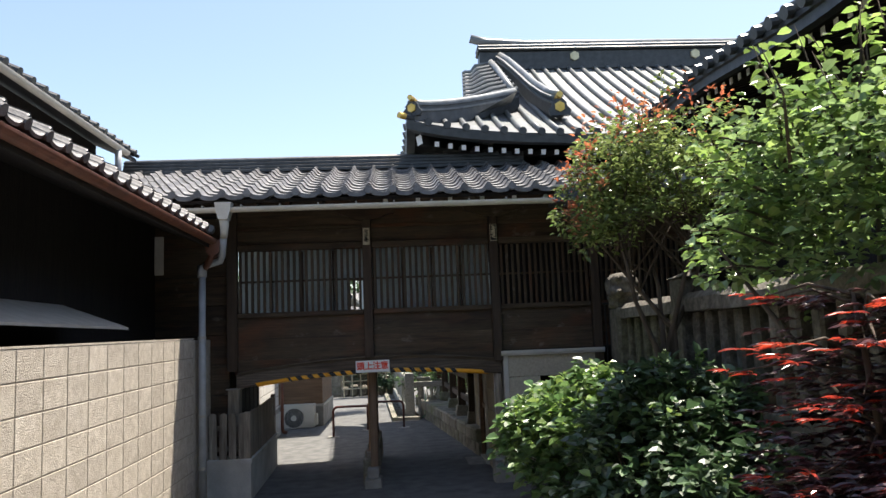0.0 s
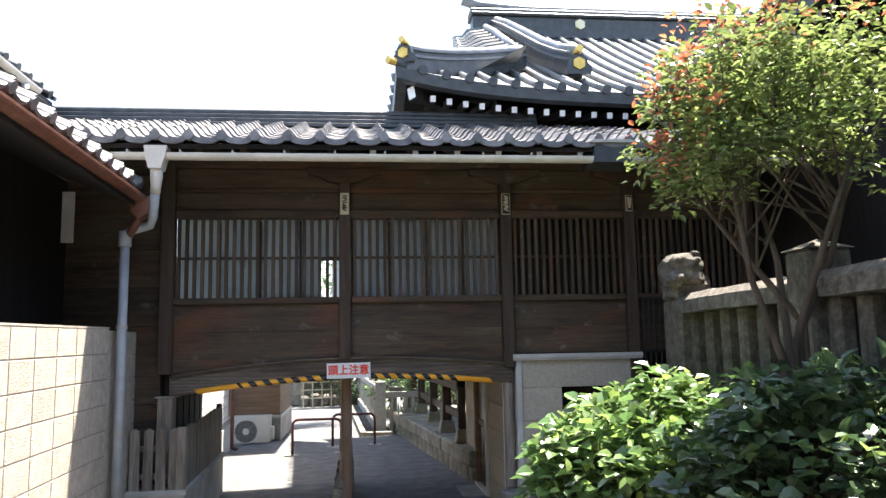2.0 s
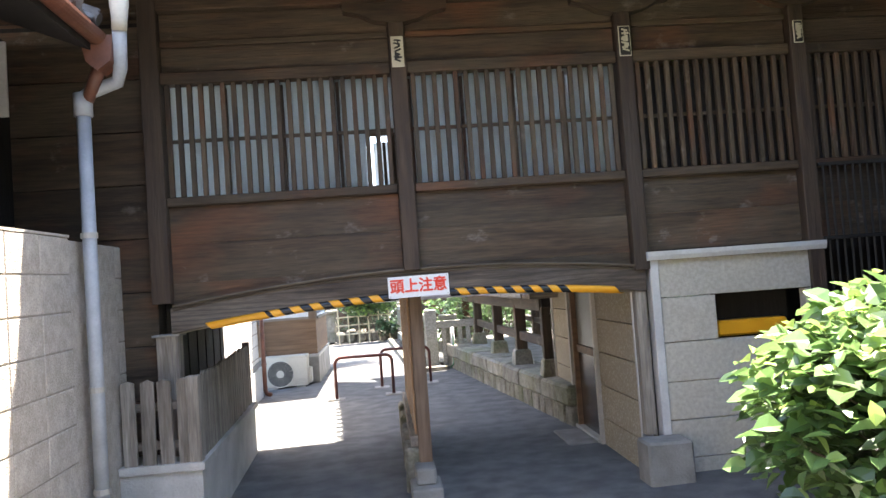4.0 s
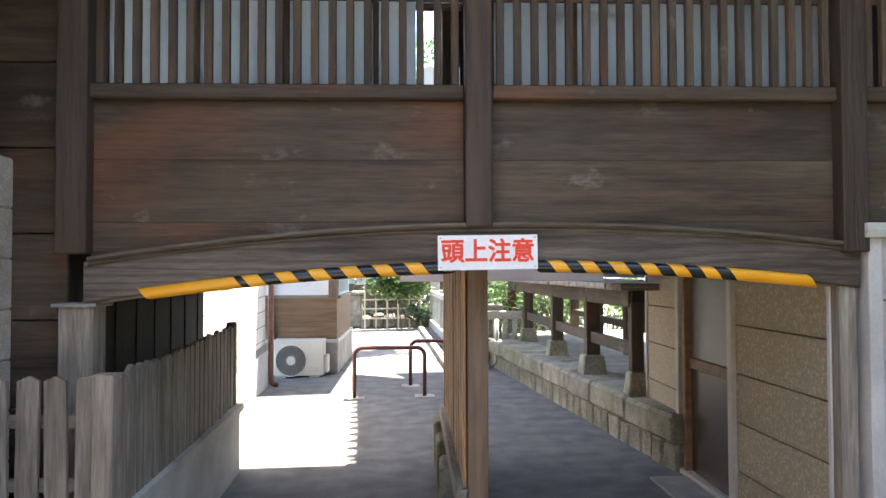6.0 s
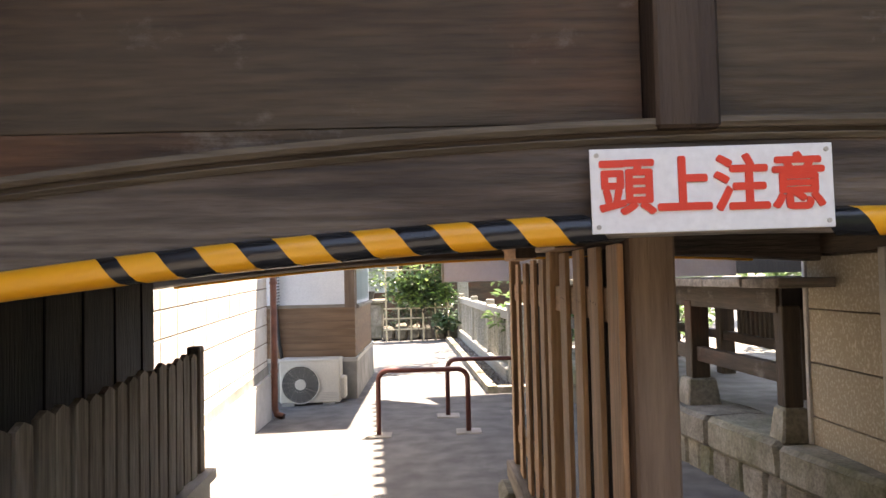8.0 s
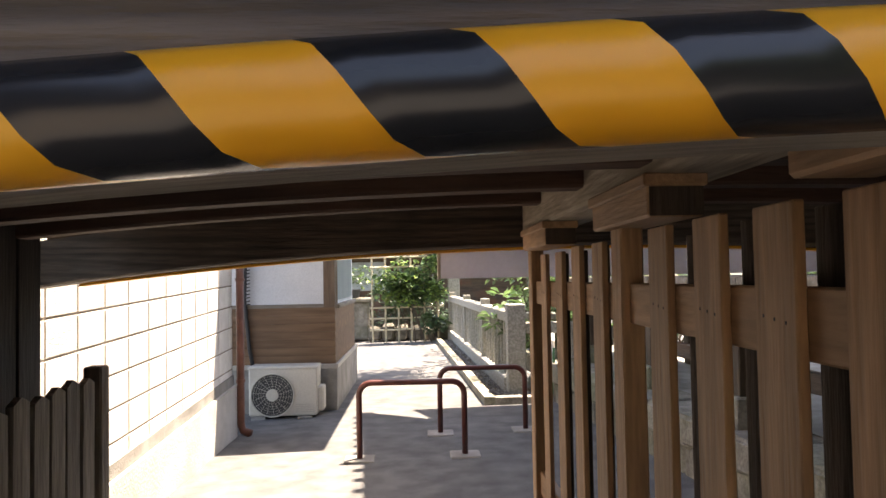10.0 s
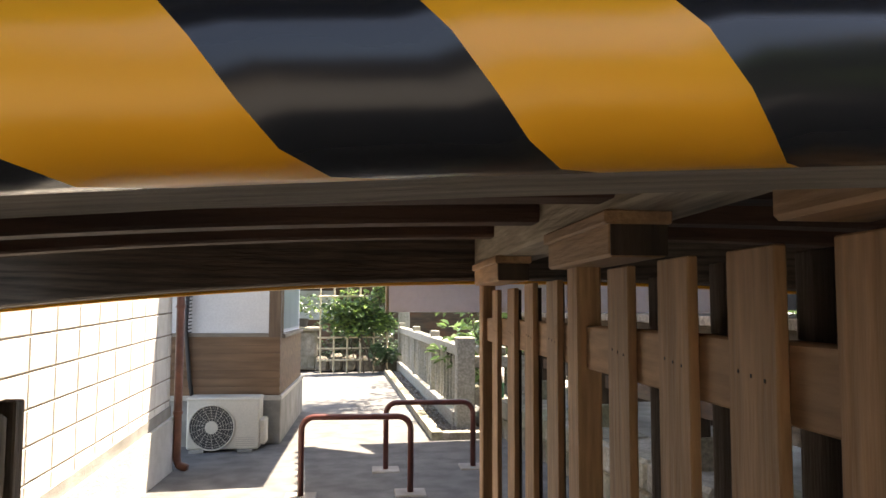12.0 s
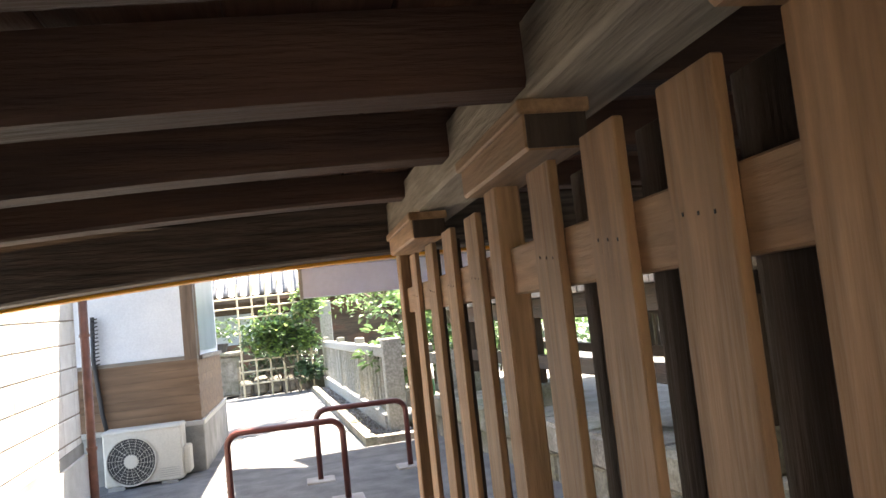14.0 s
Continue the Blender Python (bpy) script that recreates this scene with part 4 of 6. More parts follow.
pieces("roll_tile", tube([(0.0, 0, 0), (-0.24, 0, 0.112)], 0.038, 10), TILE, lt, [Matrix.Translation((LX + 0.07, 7.70 - TW * c, LZ + 0.09)) for c in range(38)])
# upper storey
UX, UZ = -3.2, 4.36
part("upper_wall", box(-3.75, -3.62, -3.1, 9.4, 3.6, UZ + 0.12, 0.0), BLACKW, lhouse)
part("upper_slope", prism([(UX, UZ), (-5.6, UZ + 1.15), (-5.6, UZ + 1.08), (UX + 0.01, UZ - 0.06)], "y", -3.1, 9.72), BLACKW, lhouse)
pieces("verge_tile", box(-0.26, 0.0, -0.03, 0.05, 0.0, 0.045, 0.006), RIDGE, lhouse, [pose(UX + 0.03 - 0.245 * i, 9.68, UZ + 0.01 + 0.118 * i, 0, 25.5) for i in range(10)])
pieces("eave_roll", tube([(0.03, 0, 0.0), (-0.3, 0, 0.14)], 0.05, 10), RIDGE, lhouse, [Matrix.Translation((UX, 9.6 - TW * c, UZ + 0.05)) for c in range(40)])
part("upper_deck", sheet([[(UX + 0.03, y, UZ + 0.035) for y in (-3.1, 9.7)], [(-5.6, y, UZ + 1.19) for y in (-3.1, 9.7)]]), TILE, lhouse)
ug = [(UX + 0.05 + 0.05 * math.cos(a), UZ - 0.03 - 0.05 * math.sin(a)) for a in [math.pi * i / 10 for i in range(11)]]
part("upper_gutter", prism(ug + [(x * 0.9 + (UX + 0.05) * 0.1, z * 0.9 + (UZ - 0.03) * 0.1 + 0.004) for x, z in ug[::-1]], "y", -3.1, 9.2), PVC, lhouse, "pale gutter")
part("upper_pipe", tube([(UX + 0.05, 8.9, UZ - 0.05), (UX + 0.05, 8.9, UZ - 0.5)], 0.04, 12), PIPE, lhouse, smooth=True)
shed = solid("lean_to_roof", prism([(-2.62, 2.14), (-2.05, 1.93), (-2.05, 1.95), (-2.62, 2.17)], "y", 1.0, 6.1), STEEL, "low grey sheet-metal lean-to roof over the wall", "roof")
board = solid("hanging_board", box(-2.41, -2.31, 7.98, 8.0, 2.58, 3.02, 0.003), CREAM, "blank pale wooden board hung under the eave", "board")
part("behind", box(-8, 9, -3.4, -3.2, 0, 5.0, 0.0), BLACKW, None).name = "wall_behind"
tagged(bpy.data.objects["wall_behind"], "plain dark wall closing the yard", "wall", kind="structure")
# ---- warning tape and sign on the arched beam ----
TAPE = [(8.599, 0.029), (8.588, 0.029), (8.576, 0.023), (8.570, 0.010), (8.571, -0.006), (8.578, -0.017), (8.594, -0.022), (8.620, -0.019), (8.640, -0.012)]


def tape_piece(x0, x1, slant=0.044, n=6):
    length = [0.0]
    for (a, b), (c, d) in zip(TAPE, TAPE[1:]):
        length.append(length[-1] + math.hypot(c - a, d - b))
    bm = bmesh.new()
    rows = []
    for i in range(n + 1):
        row = []
        for (y, z), s in zip(TAPE, length):
            x = x0 + (x1 - x0) * i / n + slant * s / 0.06
            row.append(bm.verts.new((x, y, arch(x) + z)))
        rows.append(row)
    for r, s in zip(rows, rows[1:]):
        for k in range(len(TAPE) - 1):
            bm.faces.new((r[k], r[k + 1], s[k + 1], s[k]))
    return bm


tape = thing("warning_tape", "yellow and black striped foam edge guard along the beam", "edge guard", (0, 8.6, 1.3))
part("strip", tape_piece(-1.42, -1.040), YELLOW, tape, "plain yellow strip", True)
part("strip", tape_piece(0.985, 1.325), YELLOW, tape, "plain yellow strip", True)
for k in range(7):
    x = -1.009 + 0.1315 * k
    if k < 6:
        part("stripe", tape_piece(x, x + 0.067), YELLOW, tape, smooth=True)
    part("stripe", tape_piece(x - (0.0645 if k else 0.031), x), BLACK, tape, smooth=True)
for k in range(6):
    x = 0.235 + 0.125 * k
    part("stripe", tape_piece(x, x + 0.064), YELLOW, tape, smooth=True)
    part("stripe", tape_piece(x + 0.064, x + 0.125), BLACK, tape, smooth=True)
part("stripe", tape_piece(0.16, 0.235), BLACK, tape, smooth=True)
far_tape = thing("warning_tape", "yellow foam edge guard along the far beam", "edge guard", (0, 11.2, 1.3))
bm = bmesh.new()
rows = [[bm.verts.new((x, y, arch(x, 1.41, 0.03) + z)) for y, z in ((11.27, -0.002), (11.27, -0.012), (11.335, -0.012), (11.335, 0.05))] for x in [-1.8 + 0.15 * i for i in range(21)]]
for r, s in zip(rows, rows[1:]):
    for k in range(3):
        bm.faces.new((r[k], r[k + 1], s[k + 1], s[k]))
part("strip", bm, YELLOW, far_tape)


def writing(body, size, place, material, parent, bold=0.0, name="writing", depth=0.0015, aspect=1.0):
    cu = bpy.data.curves.new(name, "FONT")
    cu.body, cu.size, cu.offset, cu.extrude, cu.align_x, cu.align_y = body, size, bold, depth, "CENTER", "CENTER"
    tmp = bpy.data.objects.new(name, cu)
    scene.collection.objects.link(tmp)
    bpy.context.view_layer.update()
    me = bpy.data.meshes.new_from_object(tmp.evaluated_get(bpy.context.evaluated_depsgraph_get()))
    bpy.data.objects.remove(tmp)
    bpy.data.curves.remove(cu)
    me.transform(Matrix.Diagonal((aspect, 1, 1, 1)))
    me.materials.clear()
    me.materials.append(material)
    ob = new(name, me)
    ob.parent = parent
    ob.matrix_basis = Matrix.Translation(-origin(parent)) @ place
    return ob


sign = thing("warning_sign", "white enamel sign with red Japanese lettering screwed to the beam", "sign", (0.0, 8.585, 1.44))
tilt = pose(0.003, 8.566, 1.441, 90, -0.6, 0)
part("plate", turned(box(-0.204, 0.204, -0.071, 0.071, -0.004, 0.0, 0.001), tilt), WHITE, sign)
letters = writing("頭上注意", 0.1, tilt @ pose(0, 0.0, 0.0010), RED, sign, 0.0, "lettering", aspect=0.96)
heavy = bmesh.new()
for k in range(9):
    b = bmesh.new()
    b.from_mesh(letters.data)
    r = 0.0027 if k else 0.0
    b.transform(Matrix.Translation((r * math.cos(k * math.tau / 8), r * math.sin(k * math.tau / 8), 0.00015 * k)))
    merge(heavy, b)
heavy.to_mesh(letters.data)
heavy.free()
for x in (-0.193, 0.193):
    for z in (-0.06, 0.06):
        part("screw", turned(tube([(x, z, 0.0), (x, z, 0.003)], 0.004, 8), tilt), STEEL, sign)
    
# paper plaques on the posts: their writing cannot be made out
rng = random.Random(21)
for x, z in ((-0.03, 3.03), (1.545, 3.03), (2.80, 3.04)):
    pl = thing("post_plaque", "narrow wooden plaque with dark brushed characters on the post", "plaque", (x, 8.565, z - 0.105), "plaques on the posts")
    w, h = (0.042, 0.105) if x < 2 else (0.034, 0.08)
    part("plate", box(x - w, x + w, 8.558, 8.568, z - h, z + h, 0.002), PAPER, pl)
    part("border", box(x - w + 0.006, x + w - 0.006, 8.5555, 8.558, z - h + 0.006, z + h - 0.006, 0.0), INK if x > 0.5 else PAPER, pl)
    for k in range(7):
        zz = z + h - 0.03 - k * (2 * h - 0.05) / 7
        part("stroke", turned(box(-w * rng.uniform(0.45, 0.7), w * rng.uniform(0.45, 0.7), 8.552, 8.5545, -0.006, 0.006, 0.0), Matrix.Translation((x, 0, zz)) @ pose(0, 0, 0, 0, rng.uniform(-25, 25))), PAPER if x > 0.5 else INK, pl)
        if k % 2:
            part("stroke", box(x - 0.006 + rng.uniform(-0.015, 0.015), x + 0.006 + rng.uniform(-0.005, 0.015), 8.551, 8.5538, zz - 0.012, zz + 0.024, 0.0), PAPER if x > 0.5 else INK, pl)

# ---- centre post and slatted screen under the corridor ----
screen = thing("slatted_screen", "reddish-brown boarded screen with boards on both sides of its rails", "fence", (-0.06, 9.9, 0))
part("front_post", skin(box(-0.062, 0.030, 8.86, 8.95, 0.20, 1.45, 0.006), 0.002), POSTW, screen, "worn front post")
part("footing", skin(box(-0.135, 0.075, 8.56, 8.92, -0.01, 0.10, 0.012), 0.004), CONC, screen, "pale concrete footing")
part("footing", skin(box(-0.10, 0.04, 8.66, 8.97, 0.10, 0.21, 0.012), 0.004), CONC, screen)
part("base_timber", box(-0.115, 0.02, 8.90, 11.20, 0.31, 0.39, 0.006), GREYW["y"], screen)
for y in (9.05, 9.75, 10.4, 11.0):
    part("base_stone", skin(box(-0.16, 0.03, y - 0.16, y + 0.16, -0.02, 0.31, 0.02), 0.01), STONE, screen)
for y in (9.865, 11.13):
    part("post", box(-0.082, -0.035, y - 0.040, y + 0.040, 0.39, 1.40, 0.004), NEWW["z"], screen)
for z in (0.50, 1.19):
    part("rail", box(-0.065, -0.034, 8.99, 11.10, z, z + 0.082, 0.003), NEWW["y"], screen)
rng = random.Random(5)
for y in (8.955, 9.157, 9.366, 9.593, 10.047, 10.297, 10.548, 10.832):
    slat = part("slat", box(-0.080, -0.066, y - 0.052, y + 0.052, 0.40, 1.366 + rng.uniform(-0.006, 0.006), 0.002), NEWW["z"], screen)
    if y < 9.0:
        continue
    # Far-side slats take a darker wood that carries their shade.
    part("slat", box(-0.026, -0.012, y - 0.10, y + 0.006, 0.40, 1.362 + rng.uniform(-0.006, 0.006), 0.002), DPOST, screen, "far-side slat, its shade put into a dark colour")
    for z in (0.535, 1.235):
        for q in (-0.028, 0.0, 0.028):
            part("nail", box(-0.0808, -0.0795, y + q - 0.0014, y + q + 0.0014, z - 0.002 + q * 0.1, z + 0.002 + q * 0.1, 0.0), INK, slat)
for y0, y1 in ((8.72, 9.05), (9.53, 9.94), (10.58, 11.08)):
    cap = part("bearing_block", box(-0.112, -0.018, y0, y1, 1.384, 1.455, 0.005), NEWW["y"], screen)
    part("lip", box(-0.120, -0.012, y0 - 0.006, y1 + 0.006, 1.435, 1.457, 0.003), NEWW["y"], cap)
    # Thin darker plate over the block's near end.
    part("end_face", box(-0.110, -0.020, y0 - 0.004, y0 - 0.001, 1.386, 1.434, 0.0), DPOST, cap, "dark near end face")

# ---- picket fence on its concrete kerb ----
picket = thing("picket_fence", "grey weathered picket fence on a stained concrete kerb", "fence", (-1.6, 9.5, 0))
part("kerb", skin(prism([(-1.93, 8.38), (-1.43, 8.38), (-1.525, 10.93), (-1.93, 10.93)], "z", -0.06, 0.40), 0.004), FOOT, picket, "stained concrete kerb")
part("coping", prism([(-1.93, 8.36), (-1.41, 8.36), (-1.50, 10.95), (-1.93, 10.95)], "z", 0.40, 0.445), FOOT, picket)


def paling(w, t, h):
    bm = prism([(-w / 2, 0), (w / 2, 0), (w / 2, h - 0.018), (0, h), (-w / 2, h - 0.018)], "y", -t / 2, t / 2)
    return bm


rng = random.Random(8)
pieces("picket", paling(0.082, 0.022, 0.545), GREYW["z"], picket, [pose(-1.865 + 0.112 * i, 8.41, 0.43, 0, rng.uniform(-0.8, 0.8), 0) for i in range(4)])
part("corner_post", box(-1.51, -1.43, 8.39, 8.47, 0.44, 0.98, 0.006), GREYW["z"], picket)
pieces("picket", paling(0.088, 0.02, 0.545), GREYW["z"], picket, [pose(-1.455 - 0.0375 * (0.1 + 0.108 * i), 8.56 + 0.108 * i, 0.43 + rng.uniform(-0.008, 0.012) + 0.0012 * i, 0, rng.uniform(-1, 1), 90 + 2.2) for i in range(21)])
part("end_post", box(-1.60, -1.54, 10.84, 10.91, 0.44, 1.02, 0.006), GREYW["z"], picket)
for z in (0.56, 0.80):
    part("rail", turned(box(-0.03, 0.0, 0, 2.4, -0.025, 0.025, 0.003), pose(-1.47, 8.46, z, 0, 0, 2.2)), GREYW["y"], picket)
    part("rail", box(-1.92, -1.45, 8.425, 8.45, z - 0.025, z + 0.025, 0.003), GREYW["x"], picket)

# ---- stone ledge and veranda along the hall ----
L0 = pose(1.43, 10.52, 0, 0, 0, 6.0)
ledge = thing("stone_ledge", "mossy stone retaining ledge of upright stones under long capstones", "stone ledge", (1.4, 10.5, 0))
rng = random.Random(12)
y = 0.0
while y < 6.4:
    w = rng.uniform(0.17, 0.27)
    part("stone", turned(skin(box(0.0 + rng.uniform(0, 0.012), 0.22, y + 0.004, y + w - 0.004, -0.02, 0.205 + rng.uniform(0, 0.012), 0.022), 0.012, y, 6), L0), STONE, ledge)
    y += w
y = -0.02
while y < 6.3:
    w = rng.uniform(0.75, 1.05)
    b = box(-0.03, 0.42, y + 0.004, y + w - 0.004, 0.21, 0.405, 0.025)
    bmesh.ops.subdivide_edges(b, edges=b.edges[:], cuts=2)
    part("capstone", turned(skin(b, 0.016, y * 3, 5), L0), STONE, ledge)
    y += w
part("paving", turned(box(0.36, 4.5, 0.0, 7.5, 0.05, 0.392, 0.0), L0), CONC, ledge, "grey stone-flagged floor under the veranda")

veranda = thing("veranda", "weathered timber veranda on posts with tapered stone feet", "veranda", (1.5, 13, 0.4))
VP = [(1.44, 11.43), (1.39, 12.72), (1.345, 14.27), (1.30, 16.20), (1.27, 17.8)]
for i, (x, y) in enumerate(VP):
    z0, w0 = 0.39, 0.09 if i == 0 else 0.12
    foot = bmesh.new()
    lo = [foot.verts.new((x + a * w0, y + b * w0, z0)) for a, b in ((-1, -1), (1, -1), (1, 1), (-1, 1))]
    hi = [foot.verts.new((x + a * (w0 - 0.025), y + b * (w0 - 0.025), z0 + 0.19)) for a, b in ((-1, -1), (1, -1), (1, 1), (-1, 1))]
    foot.faces.new(lo)
    foot.faces.new(hi)
    for k in range(4):
        foot.faces.new((lo[k], lo[(k + 1) % 4], hi[(k + 1) % 4], hi[k]))
    bmesh.ops.bevel(foot, geom=foot.edges[:], offset=0.012, segments=1, affect="EDGES")
    part("stone_foot", foot, STONE, veranda, "tapered stone foot")
    w = 0.065 if i else 0.05
    part("post", box(x - w, x + w, y - w, y + w, z0 + 0.19, 1.12, 0.006), DARK["z"], veranda)
for (xa, ya), (xb, yb2) in zip(VP, VP[1:]):
    d = math.hypot(xb - xa, yb2 - ya)
    yaw = -math.degrees(math.atan2(xb - xa, yb2 - ya))
    part("tie_rail", turned(box(-0.03, 0.03, 0.066, d - 0.066, 0.70, 0.80, 0.004), pose(xa, ya, 0, 0, 0, yaw)), DARK["y"], veranda)
    part("edge_beam", turned(box(-0.06, 0.06, 0.0, d, 1.08, 1.22, 0.004), pose(xa, ya, 0, 0, 0, yaw)), DARK["y"], veranda)
rng = random.Random(3)
pieces("floor_board", box(-0.14, 1.0, 0.002, 0.148, 0.0, 0.05, 0.005), GREYW["x"], veranda, [pose(1.36 - 0.015 * i / 7 + rng.uniform(-0.012, 0.012), 11.02 + 0.15 * i, 1.222 + rng.uniform(-0.002, 0.002), 0, 0, 2) for i in range(43)])
for y in (11.4, 12.9, 14.4, 15.9):
    part("joist", box(1.4, 2.4, y, y + 0.1, 1.10, 1.22, 0.003), BLACKW, veranda)
for i in range(5):
    y = 11.2 + 1.55 * i
    part("inner_post", box(2.15, 2.28, y, y + 0.13, 0.39, 1.2, 0.004), DARK["z"], veranda)
part("inner_beam", box(2.16, 2.26, 11.2, 17.5, 1.02, 1.12, 0.004), DARK["y"], veranda)
part("inner_rail", box(2.17, 2.25, 11.2, 17.5, 0.70, 0.78, 0.004), DARK["y"], veranda)
pieces("grille_bar", box(-0.012, 0.012, -0.02, 0.02, 0.78, 1.02, 0.0), DARK["z"], veranda, [Matrix.Translation((2.21, 11.4 + 0.09 * i, 0)) for i in range(30)])

# ---- hoop barriers ----
def hoop(x0, x1, y, yaw, label):
    h = thing("hoop_barrier", label, "barrier", ((x0 + x1) / 2, y, 0), "hoop barriers in the path")
    z0, z1, r = gz((x0 + x1) / 2), 0.535, 0.09
    pts = [(x0, y, z0 - 0.02), (x0, y, z1 - r)]
    pts += [(x0 + r - r * math.cos(a), y, z1 - r + r * math.sin(a)) for a in [math.pi / 2 * k / 6 for k in range(1, 7)]]
    pts += [(x1 - r + r * math.sin(a), y, z1 - r + r * math.cos(a)) for a in [math.pi / 2 * k / 6 for k in range(0, 7)]]
    pts += [(x1, y, z0 - 0.02)]
    part("tube", tube(pts, 0.022, 14), MAROON, h, smooth=True)
    for x in (x0, x1):
        part("footing_patch", box(x - 0.11, x + 0.11, y - 0.11, y + 0.11, gz(x) - 0.03, gz(x) + 0.012, 0.006), CONC, h, "pale concrete patch")
    return h


hoop(-0.955, -0.185, 13.95, 0, "maroon painted steel hoop barrier set in concrete")
hoop(-0.345, 0.37, 14.76, 0, "maroon painted steel hoop barrier set in concrete")

# ---- white house with its air conditioner ----
white = thing("white_house", "small white plastered house with brown lapped siding and concrete base", "house", (-2.2, 17, 0))
part("base", box(-3.0, -1.355, 16.18, 18.6, -0.1, 0.40, 0.008), CONC, white, "concrete base")
part("sill_board", box(-3.0, -1.345, 16.17, 18.62, 0.395, 0.44, 0.004), STEEL, white)
for i in range(7):
    z = 0.44 + 0.082 * i
    part("siding_board", turned(box(-3.0, -1.375, -0.014, 0.004, 0, 0.084, 0.002), pose(0, 16.23, z, 6, 0, 0)), SIDING, white)
    part("siding_board", turned(box(-0.004, 0.014, 16.24, 18.5, 0, 0.084, 0.002), pose(-1.385, 0, z, 0, -6, 0)), SIDING, white)
part("wall_core", box(-3.0, -1.40, 16.245, 18.5, 0.40, 2.75, 0.0), PLASTER, white)
part("rail_board", box(-3.0, -1.37, 16.215, 16.245, 1.01, 1.05, 0.003), GREYW["x"], white)
part("corner_post", box(-1.49, -1.372, 16.21, 16.33, 1.0, 2.7, 0.004), POSTW, white)
part("window_sash", box(-1.405, -1.375, 16.42, 16.50, 1.02, 2.2, 0.003), POSTW, white)
part("window_pane", box(-1.40, -1.392, 16.52, 18.3, 1.08, 2.1, 0.0), FROST, white)
part("window_sill", box(-1.41, -1.34, 16.35, 18.4, 1.0, 1.04, 0.004), GREYW["y"], white)
part("eave", prism([(-3.2, 2.95), (-0.60, 2.62), (-0.60, 2.70), (-3.2, 3.05)], "y", 14.95, 19.2), RIDGE, white)
part("cable_tray", tube([(-2.28, 16.20, 1.5), (-2.29, 16.19, 1.1), (-2.24, 16.18, 0.6), (-2.2, 16.15, 0.42)], 0.02, 8), DARKGREY, white, "wrapped refrigerant pipe", True)
pieces("coil", tube([(-0.03, 0, 0), (0.03, 0, 0.012)], 0.006, 6), DARKGREY, white, [Matrix.Translation((-2.26, 16.17, 1.05 + 0.035 * i)) for i in range(13)])
rain = thing("rain_pipe", "brown rainwater pipe with a toe at its foot", "downpipe", (-2.07, 15.05, 0))
part("pipe", tube([(-2.07, 15.05, 2.7), (-2.07, 15.05, 0.06), (-2.05, 15.05, 0.0), (-1.98, 15.03, -0.02)], 0.034, 12), COPPER, rain, smooth=True)
for z in (0.42, 1.3):
    part("clamp", tube([(-2.07, 15.05, z), (-2.07, 15.05, z + 0.025)], 0.041, 12), COPPER, rain)

ac = thing("air_conditioner", "ivory outdoor air-conditioner unit with a round fan grille", "air conditioner", (-1.88, 15.9, 0))
AX0, AX1, AY, AZ0, AZ1 = -2.175, -1.51, 15.82, -0.015, 0.46
part("casing", box(AX0, AX1, AY, AY + 0.27, AZ0, AZ1, 0.014), ACW, ac)
part("lid", box(AX0 - 0.006, AX1 + 0.006, AY - 0.006, AY + 0.276, AZ1 - 0.03, AZ1 + 0.006, 0.012), ACW, ac)
part("valve_cover", box(AX1 - 0.01, AX1 + 0.055, AY + 0.04, AY + 0.24, 0.02, 0.26, 0.014), ACW, ac)
fx, fz = AX0 + 0.232, 0.19
disc = bmesh.new()
bmesh.ops.create_circle(disc, cap_ends=True, segments=36, radius=0.205)
part("fan_opening", turned(disc, pose(fx, AY - 0.003, fz, 90)), DARKGREY, ac)
grille = part("grille", tube([(fx + 0.207 * math.cos(a), AY - 0.012, fz + 0.207 * math.sin(a)) for a in [math.tau * k / 36 for k in range(37)]], 0.008, 6), ACW, ac)
for r in (0.06, 0.085, 0.11, 0.135, 0.16, 0.183):
    part("ring", tube([(fx + r * math.cos(a), AY - 0.012, fz + r * math.sin(a)) for a in [math.tau * k / 30 for k in range(31)]], 0.0013, 5), ACW, grille)
for k in range(18):
    a = math.tau * k / 18
    part("spoke", tube([(fx + 0.05 * math.cos(a), AY - 0.012, fz + 0.05 * math.sin(a)), (fx + 0.2 * math.cos(a + 0.25), AY - 0.012, fz + 0.2 * math.sin(a + 0.25))], 0.0017, 5), ACW, grille)
hub = bmesh.new()
bmesh.ops.create_circle(hub, cap_ends=True, segments=24, radius=0.058)
part("hub", turned(hub, pose(fx, AY - 0.018, fz, 90)), ACW, grille)
for i in range(5):
    part("louvre", box(AX1 - 0.21, AX1 - 0.03, AY - 0.004, AY + 0.004, 0.02 + 0.018 * i, 0.026 + 0.018 * i, 0.001), STEEL, ac)
for x in (AX0 + 0.1, AX1 - 0.12):
    part("foot", box(x - 0.07, x + 0.07, AY - 0.03, AY + 0.29, gz(x) - 0.03, -0.013, 0.004), CONC, ac, "concrete pad")

# hanging white board beyond the far beam
hb = thing("hanging_signboard", "blank pale board hung beyond the far beam, seen from behind", "signboard", (0.2, 11.5, 1.3))
part("board", box(-0.41, 1.2, 11.49, 11.51, 1.288, 1.405, 0.003), LILAC, hb)
part("top_rail", box(-0.415, 1.2, 11.475, 11.52, 1.405, 1.43, 0.003), STEEL, hb)
part("side_rail", box(-0.418, -0.405, 11.48, 11.52, 1.285, 1.43, 0.002), STEEL, hb)
part("hanger", box(-0.05, -0.03, 11.33, 11.49, 1.42, 1.43, 0.0), STEEL, hb)
